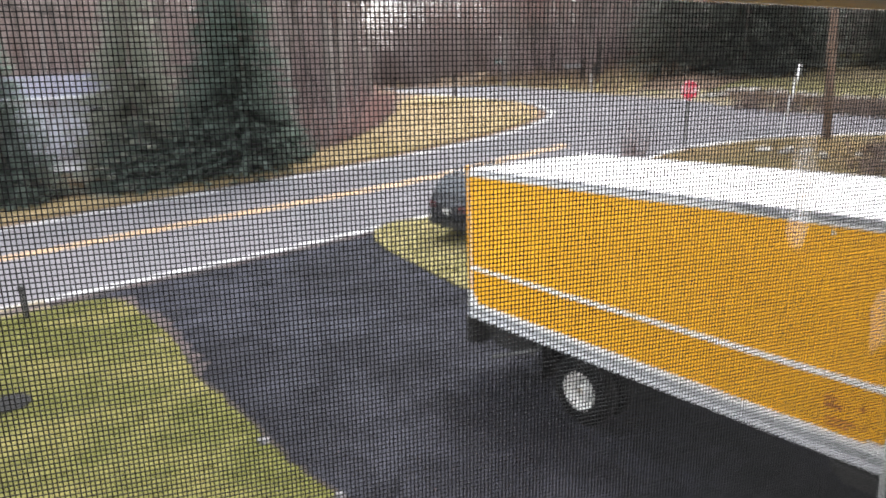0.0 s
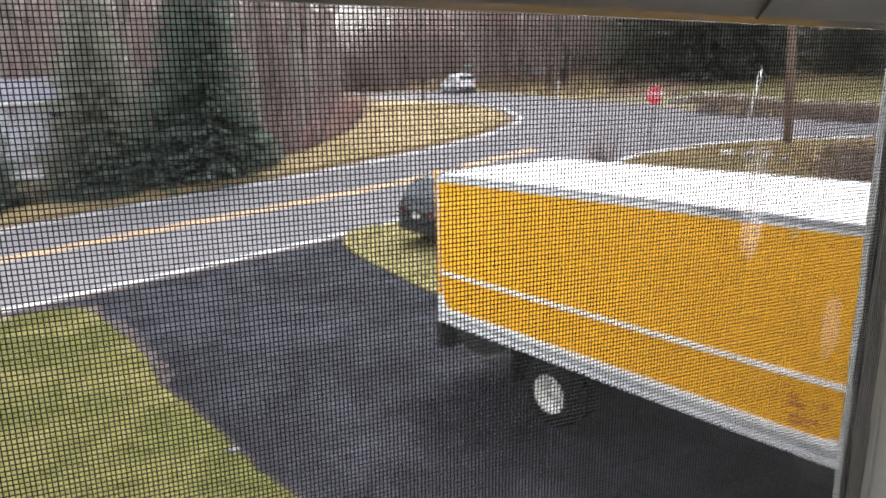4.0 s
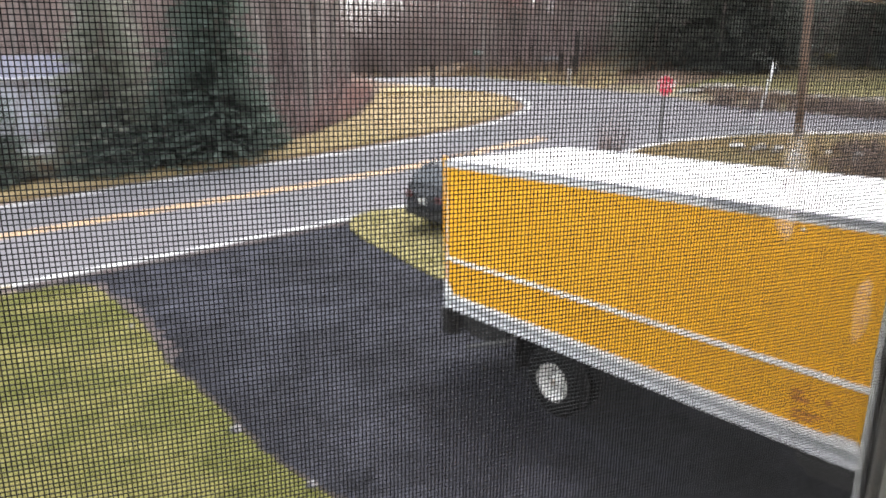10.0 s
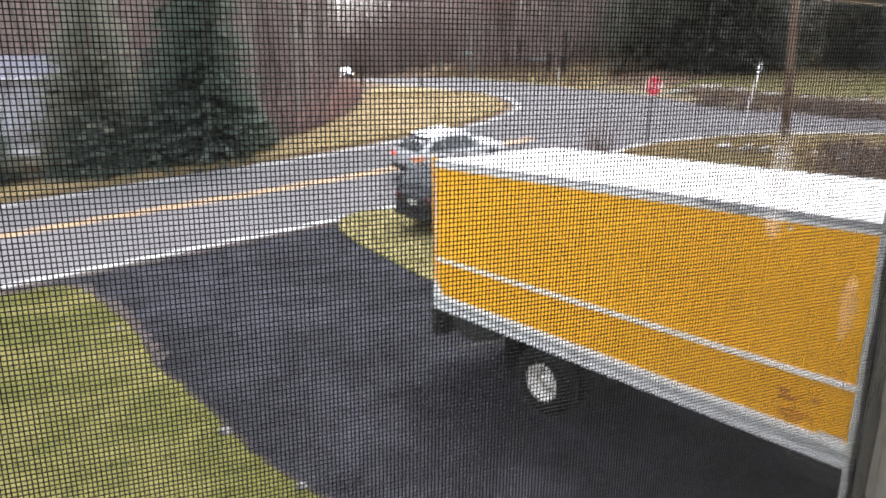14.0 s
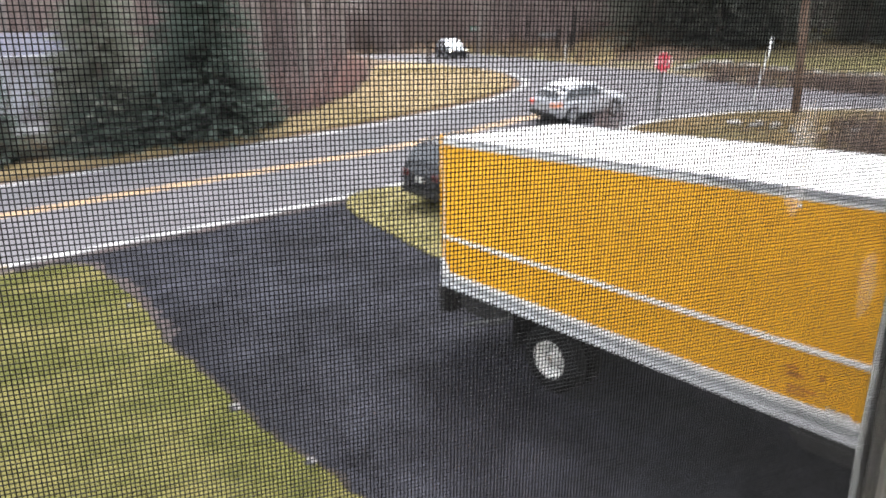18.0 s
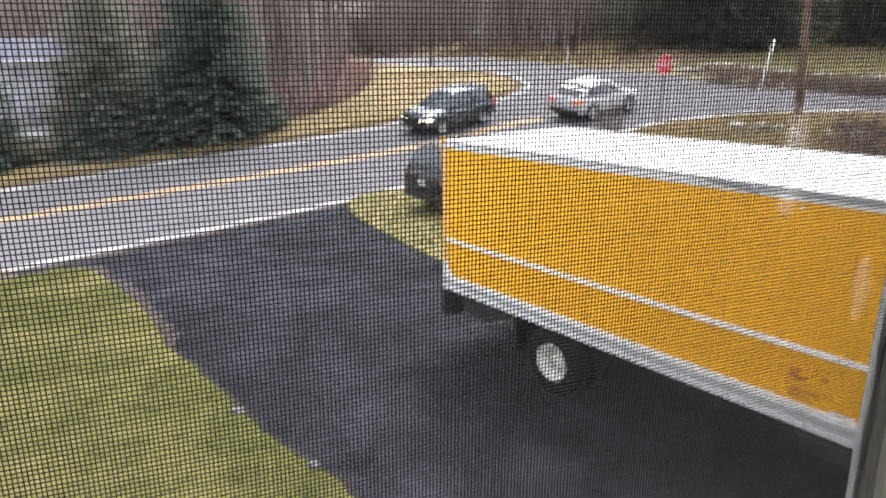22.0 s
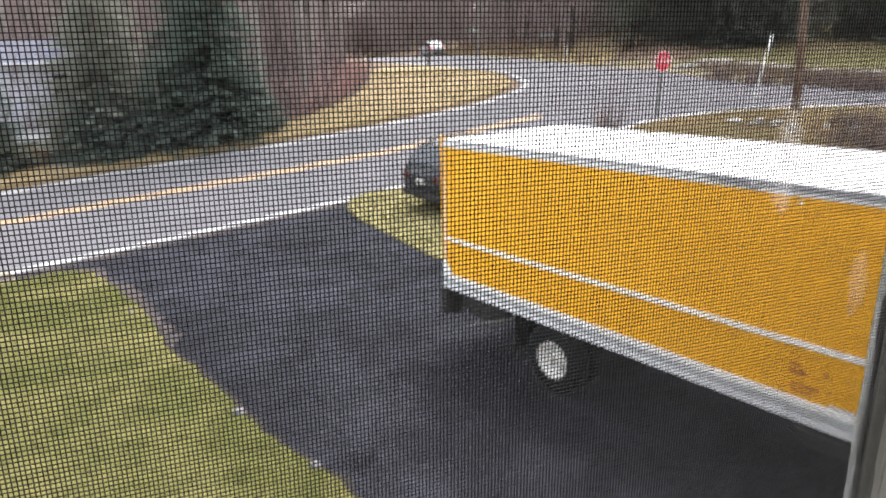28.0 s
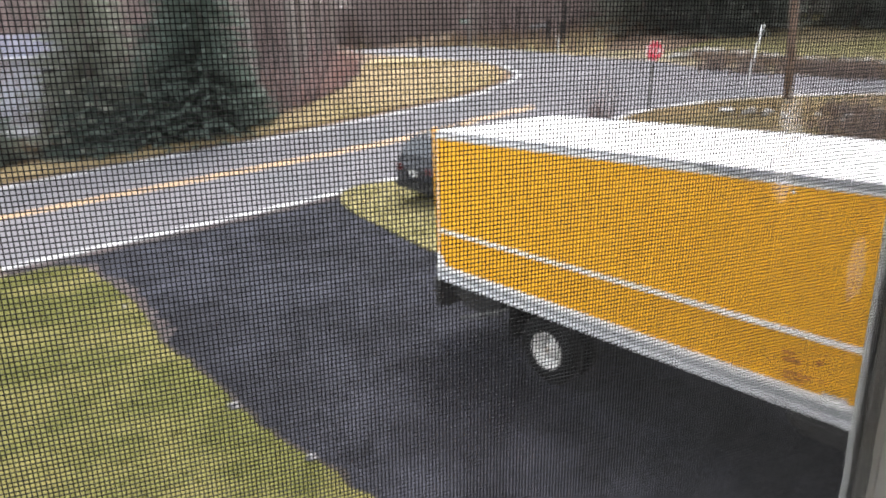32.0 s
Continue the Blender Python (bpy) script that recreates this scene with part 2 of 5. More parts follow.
M["sign_red"] = surface("sign_red", (0.50, 0.03, 0.06), (0.58, 0.05, 0.08), 0.5, 4, 30, 0.0)
M["sign_green"] = surface("sign_green", (0.05, 0.16, 0.12), (0.07, 0.20, 0.15), 0.5, 4, 30, 0.0)
M["sign_white"] = surface("sign_white", (0.72, 0.72, 0.72), (0.82, 0.82, 0.82), 0.5, 4, 30, 0.0)
M["post_steel"] = surface("galvanised_post", (0.10, 0.10, 0.10), (0.17, 0.17, 0.165), 0.6, 6, 50, 0.1, metal=0.4)
M["pole_wood"] = surface("utility_pole_wood", (0.137, 0.088, 0.066), (0.259, 0.190, 0.152), 0.9, 1.5, 30, 0.5)
M["cable"] = surface("black_cable", (0.015, 0.015, 0.015), (0.03, 0.03, 0.03), 0.7, 4, 30, 0.0)
M["siding"] = surface("white_siding", (0.60, 0.61, 0.68), (0.70, 0.71, 0.78), 0.7, 1.5, 30, 0.1)
M["shingle"] = surface("grey_blue_shingles", (0.09, 0.092, 0.130), (0.145, 0.148, 0.195), 0.85, 2, 30, 0.3)
M["window_dark"] = surface("dark_window_glass", (0.02, 0.022, 0.028), (0.04, 0.045, 0.055), 0.08, 2, 20, 0.0)
M["concrete"] = surface("pale_concrete", (0.235, 0.23, 0.235), (0.32, 0.315, 0.32), 0.85, 1.5, 30, 0.2)
M["vinyl"] = surface("window_vinyl", (0.76, 0.75, 0.72), (0.84, 0.83, 0.80), 0.5, 12, 120, 0.06)
M["edge_strip"] = surface("screen_frame_grey", (0.62, 0.62, 0.62), (0.78, 0.78, 0.78), 0.6, 160, 900, 0.25)
M["mesh_wire"] = surface("insect_screen_wire", (0.018, 0.018, 0.019), (0.032, 0.032, 0.034), 0.8, 60, 400, 0.0, spec=0.12)
M["blind"] = surface("taupe_blind_rail", (0.205, 0.197, 0.186), (0.27, 0.260, 0.248), 0.24, 14, 60, 0.02, spec=0.7)
M["cord"] = surface("dark_blind_cord", (0.13, 0.126, 0.118), (0.19, 0.184, 0.173), 0.8, 60, 300, 0.1)
M["plaster"] = surface("painted_plaster", (0.52, 0.5, 0.46), (0.6, 0.58, 0.54), 0.9, 2, 40, 0.1)
M["floor_wood"] = surface("floor_boards", (0.2, 0.12, 0.07), (0.32, 0.2, 0.12), 0.5, 1.5, 30, 0.1)


def film_material():
    """A thin pale dried film that clogs a few cells of the screen."""
    m = bpy.data.materials.new("dried_film")
    nt, b = nodes_of(m)
    N, L = nt.nodes, nt.links
    clear, pale, mix = N.new("ShaderNodeBsdfTransparent"), N.new("ShaderNodeBsdfTranslucent"), N.new("ShaderNodeMixShader")
    pale.inputs["Color"].default_value = (0.72, 0.69, 0.66, 1)
    n, tc, r = N.new("ShaderNodeTexNoise"), N.new("ShaderNodeTexCoord"), N.new("ShaderNodeMapRange")
    n.inputs["Scale"].default_value, n.inputs["Detail"].default_value = 140, 4
    L.new(tc.outputs["Object"], n.inputs["Vector"])
    r.inputs["From Min"].default_value, r.inputs["From Max"].default_value = 0.3, 0.7
    r.inputs["To Min"].default_value, r.inputs["To Max"].default_value = 0.07, 0.13
    L.new(n.outputs[0], r.inputs["Value"])
    L.new(r.outputs[0], mix.inputs[0])
    L.new(clear.outputs[0], mix.inputs[1])
    L.new(pale.outputs[0], mix.inputs[2])
    L.new(mix.outputs[0], N["Material Output"].inputs["Surface"])
    return m


M["film"] = film_material()


# ---- building blocks ----
def part(name, bm, material, parent=None, label="", smooth=False):
    """One mesh object out of a bmesh, under a thing or part."""
    me = bpy.data.meshes.new(name)
    bmesh.ops.recalc_face_normals(bm, faces=bm.faces[:])
    bm.to_mesh(me)
    bm.free()
    if smooth:
        for p in me.polygons:
            p.use_smooth = True
    me.materials.append(material)
    ob = new(name, me)
    if parent:
        ob.parent = parent
    if label:
        tagged(ob, label)
    return ob


def raw(name, verts, faces, material, parent=None):
    me = bpy.data.meshes.new(name)
    me.from_pydata(verts, [], faces)
    me.materials.append(material)
    ob = new(name, me)
    if parent:
        ob.parent = parent
    return ob


def thing(name, m, label, category, group="", kind=""):
    ob = new(name)
    ob.empty_display_size = 0.1
    ob.matrix_basis = m
    return tagged(ob, label, category, group, kind)


def box(bm, x0, x1, y0, y1, z0, z1, bevel=0.0):
    b = bmesh.new()
    bmesh.ops.create_cube(b, size=1)
    for v in b.verts:
        v.co = Vector((x0 + (v.co.x + 0.5) * (x1 - x0), y0 + (v.co.y + 0.5) * (y1 - y0), z0 + (v.co.z + 0.5) * (z1 - z0)))
    if bevel:
        bmesh.ops.bevel(b, geom=b.edges[:], offset=bevel, segments=2, affect="EDGES")
    me = bpy.data.meshes.new("tmp")
    b.to_mesh(me)
    b.free()
    bm.from_mesh(me)
    bpy.data.meshes.remove(me)
    return bm


def boxes(*args, bevel=0.0):
    bm = bmesh.new()
    for a in args:
        box(bm, *a, bevel=bevel)
    return bm


def tube(bm, p0, p1, r0, r1=None, n=10, caps=True):
    p0, p1 = Vector(p0), Vector(p1)
    r1 = r0 if r1 is None else r1
    d = (p1 - p0).normalized()
    a = d.orthogonal().normalized()
    b = d.cross(a)
    rings = []
    for p, r in ((p0, r0), (p1, r1)):
        rings.append([bm.verts.new(p + (a * math.cos(2 * math.pi * i / n) + b * math.sin(2 * math.pi * i / n)) * r) for i in range(n)])
    for i in range(n):
        bm.faces.new((rings[0][i], rings[0][(i + 1) % n], rings[1][(i + 1) % n], rings[1][i]))
    if caps:
        bm.faces.new(rings[0][::-1])
        bm.faces.new(rings[1])
    return bm


def tubes(*args, n=10):
    bm = bmesh.new()
    for a in args:
        tube(bm, *a, n=n)
    return bm


def turned(profile, n=28, axis="y", caps=True):
    """A body of revolution round y (or z) from pairs of offset and radius."""
    bm = bmesh.new()
    rings = []
    for o, r in profile:
        ring = []
        for i in range(n):
            c, s = math.cos(2 * math.pi * i / n) * r, math.sin(2 * math.pi * i / n) * r
            ring.append(bm.verts.new((c, o, s) if axis == "y" else (c, s, o)))
        rings.append(ring)
    for a, b in zip(rings, rings[1:]):
        for i in range(n):
            bm.faces.new((a[i], a[(i + 1) % n], b[(i + 1) % n], b[i]))
    if caps:
        bm.faces.new(rings[0][::-1])
        bm.faces.new(rings[-1])
    return bm


def loft(rings, caps=True):
    bm = bmesh.new()
    vs = [[bm.verts.new(p) for p in r] for r in rings]
    k = len(vs[0])
    for a, b in zip(vs, vs[1:]):
        for i in range(k):
            bm.faces.new((a[i], a[(i + 1) % k], b[(i + 1) % k], b[i]))
    if caps:
        bm.faces.new(vs[0][::-1])
        bm.faces.new(vs[-1])
    return bm


# ---- the lie of the land: level road, gentle rise from its edge to the house ----
NX, NY = -0.652, 0.758          # across the road, away from the house
DX, DY = 0.758, 0.652           # along the road
EDGE = 17.8                     # the near white line, across
SLOPE = 0.038


RISE_Y = (18, 20, 22, 24, 26, 42, 48, 60, 75, 90, 105, 130, 4000)
RISE_Z = (0, 0.0225, 0.09, 0.2025, 0.36, 1.80, 1.68, 1.55, 1.24, 0.42, -0.35, -1.4, -1.4)
HILL = (0.96, 0.28, 24.8)       # the meadow's bank beyond the side road: e = 0.96 x + 0.28 y - 24.8


def ground_z(x, y):
    """Height of the land: it falls from the house to the road, and climbs again beyond."""
    c = x * NX + y * NY
    house = SLOPE * min(EDGE - 0.3 - c, EDGE + 12) if c < EDGE - 0.3 else 0.0
    e = HILL[0] * x + HILL[1] * y - HILL[2]
    hill = max(0.0, min(0.105 * (y - 42), 0.25 * e, 2.0))
    return house + float(np.interp(y, RISE_Y, RISE_Z)) + hill


FOLDS = [((NX * (EDGE - 0.3), NY * (EDGE - 0.3), 0), (NX, NY, 0)), ((-12.3 * NX, -12.3 * NY, 0), (NX, NY, 0))] + [((0, y, 0), (0, 1, 0)) for y in RISE_Y[:12] + (61.05,)]
FOLDS += [((HILL[0] * HILL[2], HILL[1] * HILL[2], 0), (HILL[0], HILL[1], 0)), ((HILL[0] * (HILL[2] + 8), HILL[1] * (HILL[2] + 8), 0), (HILL[0], HILL[1], 0)), ((13.58, 42, 0), (0.25 * HILL[0], 0.25 * HILL[1] - 0.105, 0))]


def fold(bm):
    """Cut a level sheet where the land folds."""
    for co, no in FOLDS:
        bmesh.ops.bisect_plane(bm, geom=bm.verts[:] + bm.edges[:] + bm.faces[:], plane_co=co, plane_no=no)


def along(s, c):
    """A point s along the road and c across from the house."""
    return (s * DX + c * NX, s * DY + c * NY)


def slab(name, pts, top, material, thick=0.05, label="", category="", kind="structure", parent=None):
    """A flat-lying sheet with the outline pts, folded where the land folds, its top so far above the ground."""
    bm = bmesh.new()
    bm.faces.new([bm.verts.new((x, y, 0)) for x, y in pts])
    fold(bm)
    rim = [e for e in bm.edges if len(e.link_faces) == 1]
    skirt = bmesh.ops.extrude_edge_only(bm, edges=rim)
    low = {v for v in skirt["geom"] if isinstance(v, bmesh.types.BMVert)}
    for v in bm.verts:
        v.co.z = ground_z(v.co.x, v.co.y) + top - (thick if v in low else 0)
    bmesh.ops.triangulate(bm, faces=bm.faces[:])
    ob = part(name, bm, material, parent)
    return tagged(ob, label, category, kind=kind) if not parent else ob


def ribbon(pts, w):
    """Outline of a painted line of width w along pts."""
    left, right = [], []
    for i, p in enumerate(pts):
        a, b = Vector(pts[max(i - 1, 0)]), Vector(pts[min(i + 1, len(pts) - 1)])
        d = (b - a).normalized()
        nrm = Vector((-d.y, d.x)) * w / 2
        left.append((p[0] + nrm.x, p[1] + nrm.y))
        right.append((p[0] - nrm.x, p[1] - nrm.y))
    return left + right[::-1]


def smooth_line(pts, per=6):
    """Catmull-Rom curve through pts."""
    out = []
    P = [Vector(p) for p in pts]
    P = [P[0] * 2 - P[1]] + P + [P[-1] * 2 - P[-2]]
    for i in range(1, len(P) - 2):
        for j in range(per):
            t = j / per
            a, b, c, d = P[i - 1], P[i], P[i + 1], P[i + 2]
            out.append(tuple(0.5 * ((2 * b) + (c - a) * t + (2 * a - 5 * b + 4 * c - d) * t * t + (3 * b - a - 3 * c + d) * t ** 3)))
    out.append(tuple(P[-2]))
    return out


# one ground sheet to the horizon
bm = bmesh.new()
bm.faces.new([bm.verts.new((x, y, 0)) for x, y in ((-4000, -4000), (4000, -4000), (4000, 4000), (-4000, 4000))])
fold(bm)
for v in bm.verts:
    v.co.z = ground_z(v.co.x, v.co.y) - 0.02
tagged(part("ground", bm, M["litter"]), "brown leaf-littered ground under the trees", "ground", kind="structure")

# ---- roads, drive and grass ----
FAR_LINE = smooth_line([along(-140, 25.6), along(-40, 25.9), along(-14, 26.1), along(-4, 26.3), (-14.06, 22.22), (-10.64, 24.87), (-6.28, 27.70), (-2.10, 30.78), (1.68, 34.16), (3.81, 37.11), (4.52, 39.28), (4.19, 40.94), (3.0, 46.3), (-0.7, 54), (-4.4, 62), (-7.5, 72), (-10.5, 85), (-17, 110), (-75, 240)], 5)
YELLOW = smooth_line([along(-140, 21.7), along(-40, 21.9), along(-14, 22.1), along(-3, 22.3), (-12.17, 18.99), (-9.28, 21.41), (-5.53, 24.07), (-1.02, 27.11), (1.48, 29.28), (4.25, 31.48)], 5)
NEAR_LINE = [along(-140, EDGE), along(-40, EDGE), (-1.25, 21.95)] + smooth_line([(-1.25, 21.95), (3.91, 25.67), (7.61, 29.17), (9.03, 30.16), (12.20, 31.17), (14.88, 31.22), (19.11, 30.33), (28.59, 27.25), (70.00, 4.00)], 5)[1:]
FAR_EDGE = smooth_line([(72.00, 12.00), (30.45, 29.60), (21.01, 33.50), (17.90, 35.94), (13.30, 40.23), (11.2, 44.4), (9.6, 50.5), (7.6, 58), (5.2, 66), (2.6, 75), (-1, 86), (-8, 110), (-62, 240)], 5)


def moved(pts, off):
    """pts moved to their left by off."""
    out = []
    for i, p in enumerate(pts):
        a, b = Vector(pts[max(i - 1, 0)]), Vector(pts[min(i + 1, len(pts) - 1)])
        d = (b - a).normalized()
        out.append((p[0] - d.y * off, p[1] + d.x * off))
    return out


ROAD = moved(NEAR_LINE, -0.28) + FAR_EDGE + moved(FAR_LINE, 0.3)[::-1]
slab("road", ROAD, 0.008, M["road"], 0.03, "weathered grey asphalt road bending round a grassy bank", "road")
slab("road_line_near", ribbon(NEAR_LINE, 0.2), 0.014, M["white_line"], 0.004, "white painted edge line on the road", "road marking")
slab("road_line_far", ribbon(FAR_LINE, 0.22), 0.014, M["faint_line"], 0.004, "white painted edge line round the bank", "road marking")
slab("road_line_yellow", ribbon(moved(YELLOW, 0.15), 0.17), 0.014, M["yellow_line"], 0.004, "yellow painted centre line", "road marking")
slab("road_line_yellow_second", ribbon(moved(YELLOW, -0.15), 0.17), 0.014, M["yellow_line"], 0.004, "yellow painted centre line", "road marking")
LAWN_EDGE = [(-11.2, 12.35), (-9.2, 14.1), (-8.15, 14.72), (-7.45, 14.4), (-6.6, 13.45), (-5.7, 12.3), (-4.95, 11.2), (-4.4, 10.3), (-3.75, 9.5), (-3.15, 8.8), (-2.66, 8.08), (-2.1, 7.4), (-1.53, 6.83), (-0.6, 5.8), (0.3, 4.7), (0.7, 3.4), (0.4, 1.9)]
rnd = random.Random(3)
LAWN_EDGE = [(x + rnd.uniform(-0.04, 0.04), y + rnd.uniform(-0.04, 0.04)) for x, y in smooth_line(LAWN_EDGE, 5)]
LAWN = LAWN_EDGE + [(-9, -3), (-40, -18), (-60, -31.5), along(-62, EDGE - 0.7)]
TIP = [(-2.77, 20.53), (-2.27, 21.23), (-1.18, 21.62), (3.92, 25.38), (7.60, 28.92), (9.06, 29.92), (12.24, 30.94), (14.95, 31.03), (19.20, 30.14), (28.73, 27.03), (60.00, 10.00), (60.00, -30.00), (12.00, -2.00), (8.50, 5.00), (3.60, 10.50), (1.20, 12.90), (-0.25, 14.40), (-0.75, 15.30), (-1.25, 16.30), (-1.75, 17.20), (-2.25, 18.19), (-2.69, 19.33)]
slab("driveway", [along(2.0, EDGE - 0.31), along(13.6, EDGE - 0.31), (3, 16), (9, 8), (12, -3), (6, -7), (1.0, 1.6), (-1.5, 3.5), (-10, 10)], 0.004, M["drive"], 0.03, "dark worn asphalt driveway", "driveway")
slab("lawn", LAWN, 0.045, M["lawn"], 0.07, "patchy yellow-green winter lawn beside the drive", "lawn")
slab("verge", TIP[:3] + [(3.92, 25.38), (9.5, 19.5), (12, 6)] + TIP[13:], 0.045, M["tan"], 0.07, "tan-yellow grass verge between drive and road", "verge")
slab("drive_edge", moved(LAWN_EDGE[6:36], -0.05) + [(x + rnd.uniform(-0.12, 0.12), y + rnd.uniform(-0.12, 0.12)) for x, y in moved(LAWN_EDGE[6:36], 0.22)[::-1]], 0.010, M["dirt"], 0.03, "strip of brown dirt along the lawn", "dirt strip")
# Narrow dark strip along the lower part of the lawn's edge.
slab("lawn_lip", moved(LAWN_EDGE[30:76], -0.04) + [(x + rnd.uniform(-0.03, 0.03), y + rnd.uniform(-0.03, 0.03)) for x, y in moved(LAWN_EDGE[30:76], 0.09)[::-1]], 0.018, M["soil"], 0.03, "dark lip where the lawn meets the drive", "dirt strip")
slab("lawn_edge_dirt", ribbon([along(-60, EDGE - 0.85), along(-20, EDGE - 0.85), along(-2, EDGE - 0.85), along(2.5, EDGE - 0.75)], 1.05), 0.016, M["roadside"], 0.03, "tan dirt strip between lawn and road", "dirt strip")
# Dark band between the white line and the grass.
slab("road_edge_band", ribbon(moved(NEAR_LINE[1:10], -0.42), 0.34), 0.020, M["dirt"], 0.03, "dark band along the road edge", "dirt strip")
BANK = moved(FAR_LINE, 0.75)[14:66] + [(-2.4, 55.0), (-3.9, 54.5), (-4.4, 49.7), (-3.98, 41.10), (-4.28, 36.88), (-5.64, 33.02), (-7.38, 30.04), (-10.32, 27.35), (-13.68, 25.49), (-18.63, 22.16), along(-10, 28.9)]
slab("bank", BANK, 0.10, M["dry"], 0.12, "tan dry grass bank in the road's bend", "bank")
slab("meadow", [(14.53, 45.07), (17.77, 41.10), (20.44, 38.80), (24.17, 36.25), (76.95, 23.09), (76.19, 38.09), (33.04, 51.92), (17.99, 48.68)], 0.02, M["field"], 0.05, "mown green meadow behind the stone wall", "field")
slab("upper_meadow", [(22.4, 49.9), (33.4, 52.2), (37.5, 63.0), (25.5, 63.0)], 0.03, M["field"], 0.05, "pale green meadow terrace between the pines", "field")
slab("far_field", FAR_EDGE[30:51] + [(6, 93), (14, 76), (17, 62), (12.2, 52)], 0.012, M["field_dry"], 0.03, "tan-olive grass beyond the side road", "field")
slab("roadside", moved(FAR_EDGE, -0.05)[:30] + [(11.6, 51.5), (13.5, 46.5), (16.57, 41.10), (19.61, 38.52), (24.66, 35.54), (79.57, 19.89)], 0.012, M["roadside"], 0.03, "strip of dry brown grass along the far road edge", "verge")


def inside(pts, x, y):
    hit = False
    for (x0, y0), (x1, y1) in zip(pts, pts[1:] + pts[:1]):
        if (y0 > y) != (y1 > y) and x < (x1 - x0) * (y - y0) / (y1 - y0) + x0:
            hit = not hit
    return hit


def tufts(name, outline, area, count, top, size, material, label, seed):
    """Short blades strewn over a stretch of grass."""
    r = random.Random(seed)
    verts, faces = [], []
    x0, x1, y0, y1 = area
    while count:
        x, y = r.uniform(x0, x1), r.uniform(y0, y1)
        count -= 1
        if not inside(outline, x, y):
            continue
        z = ground_z(x, y) + top - 0.01
        for _ in range(3):
            a, h = r.uniform(0, 6.28), size * r.uniform(0.5, 1.2)
            dx, dy = math.cos(a), math.sin(a)
            lean = r.uniform(-0.6, 0.6) * h
            k, w = len(verts), size * 0.22
            ox, oy = r.uniform(-0.05, 0.05), r.uniform(-0.05, 0.05)
            verts += [(x + ox - dx * w, y + oy - dy * w, z), (x + ox + dx * w, y + oy + dy * w, z), (x + ox - dy * lean, y + oy + dx * lean, z + h)]
            faces.append((k, k + 1, k + 2))
    return tagged(raw(name, verts, faces, material), label, "grass", kind="stuff")


slab("corner_verge", [(3.92, 25.38), (7.60, 28.92), (9.06, 29.92), (12.24, 30.94), (14.95, 31.03), (19.20, 30.14), (28.73, 27.03), (60.00, 10.00), (60.00, -30.00), (12.00, -2.00), (12, 6), (9.5, 19.5)], 0.04, M["corner"], 0.07, "worn olive-brown grass on the corner", "verge")
tufts("lawn_grass", LAWN, (-15, 2, 3, 16), 60000, 0.045, 0.036, M["blade"], "short yellow-green grass blades of the lawn", 5)
tufts("verge_grass", TIP, (-3, 3, 11, 27), 7000, 0.045, 0.07, M["tan_blade"], "short tan-yellow grass blades of the verge", 6)
tufts("verge_grass_far", TIP, (4, 14, 20, 32), 3000, 0.045, 0.10, M["dry_blade"], "dry grass blades at the corner", 7)
tufts("bank_grass", BANK, (-24, 6, 14, 47), 26000, 0.10, 0.09, M["dry_blade"], "dry tan grass blades of the bank", 8)

# ---- the house that the camera looks out of, with its window ----
EYE_Z = 5.1
WALL = Matrix.Translation((-0.0749, 0.1951, EYE_Z)) @ pose(0, 0, 0, 0, 0, 21)
BASE_Z = -EYE_Z + 0.4


def in_wall(ob):
    ob.matrix_basis = WALL
    return ob


# Wall's unseen reach right and up is added to block sky over the drive.
tagged(in_wall(part("wall_front", boxes((-8, -0.56, -0.10, 0.06, BASE_Z, 4.6), (0.46, 7.2, -0.10, 0.06, BASE_Z, 4.6), (-0.56, 0.46, -0.10, 0.06, BASE_Z, -0.80), (-0.56, 0.46, -0.10, 0.06, 0.52, 4.6)), M["plaster"])), "plain house wall round the window, extended unseen to shade the drive", "wall", kind="structure")
# Side and back openings are unseen, added to light the blind and jamb.
tagged(in_wall(part("wall_side", boxes((1.18, 1.3, -6, -3.0, BASE_Z, 1.1), (1.18, 1.3, -0.9, -0.103, BASE_Z, 1.1), (1.18, 1.3, -3.0, -0.9, BASE_Z, -0.7), (1.18, 1.3, -3.0, -0.9, 0.7, 1.1), (-8, -7.88, -6, -0.103, BASE_Z, 1.1)), M["plaster"])), "unseen side walls of the room, with an opening added for light", "wall", kind="structure")
tagged(in_wall(part("wall_back", boxes((-8, -5.2, -6.12, -6.003, BASE_Z, 1.1), (-1.6, 1.3, -6.12, -6.003, BASE_Z, 1.1), (-5.2, -1.6, -6.12, -6.003, BASE_Z, -0.9), (-5.2, -1.6, -6.12, -6.003, 0.9, 1.1)), M["plaster"])), "unseen back wall of the room, wide opening added for light", "wall", kind="structure")
tagged(in_wall(part("floor", boxes((-7.87, 1.17, -5.99, -0.104, -1.62, -1.55)), M["floor_wood"])), "brown floor boards of the room", "floor", kind="structure")
tagged(in_wall(part("ceiling", boxes((-8, 1.3, -6.12, 0.06, 1.104, 1.2)), M["plaster"])), "plain ceiling of the room", "ceiling", kind="structure")

win = tagged(in_wall(new("window_1")), "open sash window in a greyish vinyl frame", "window", kind="structure")
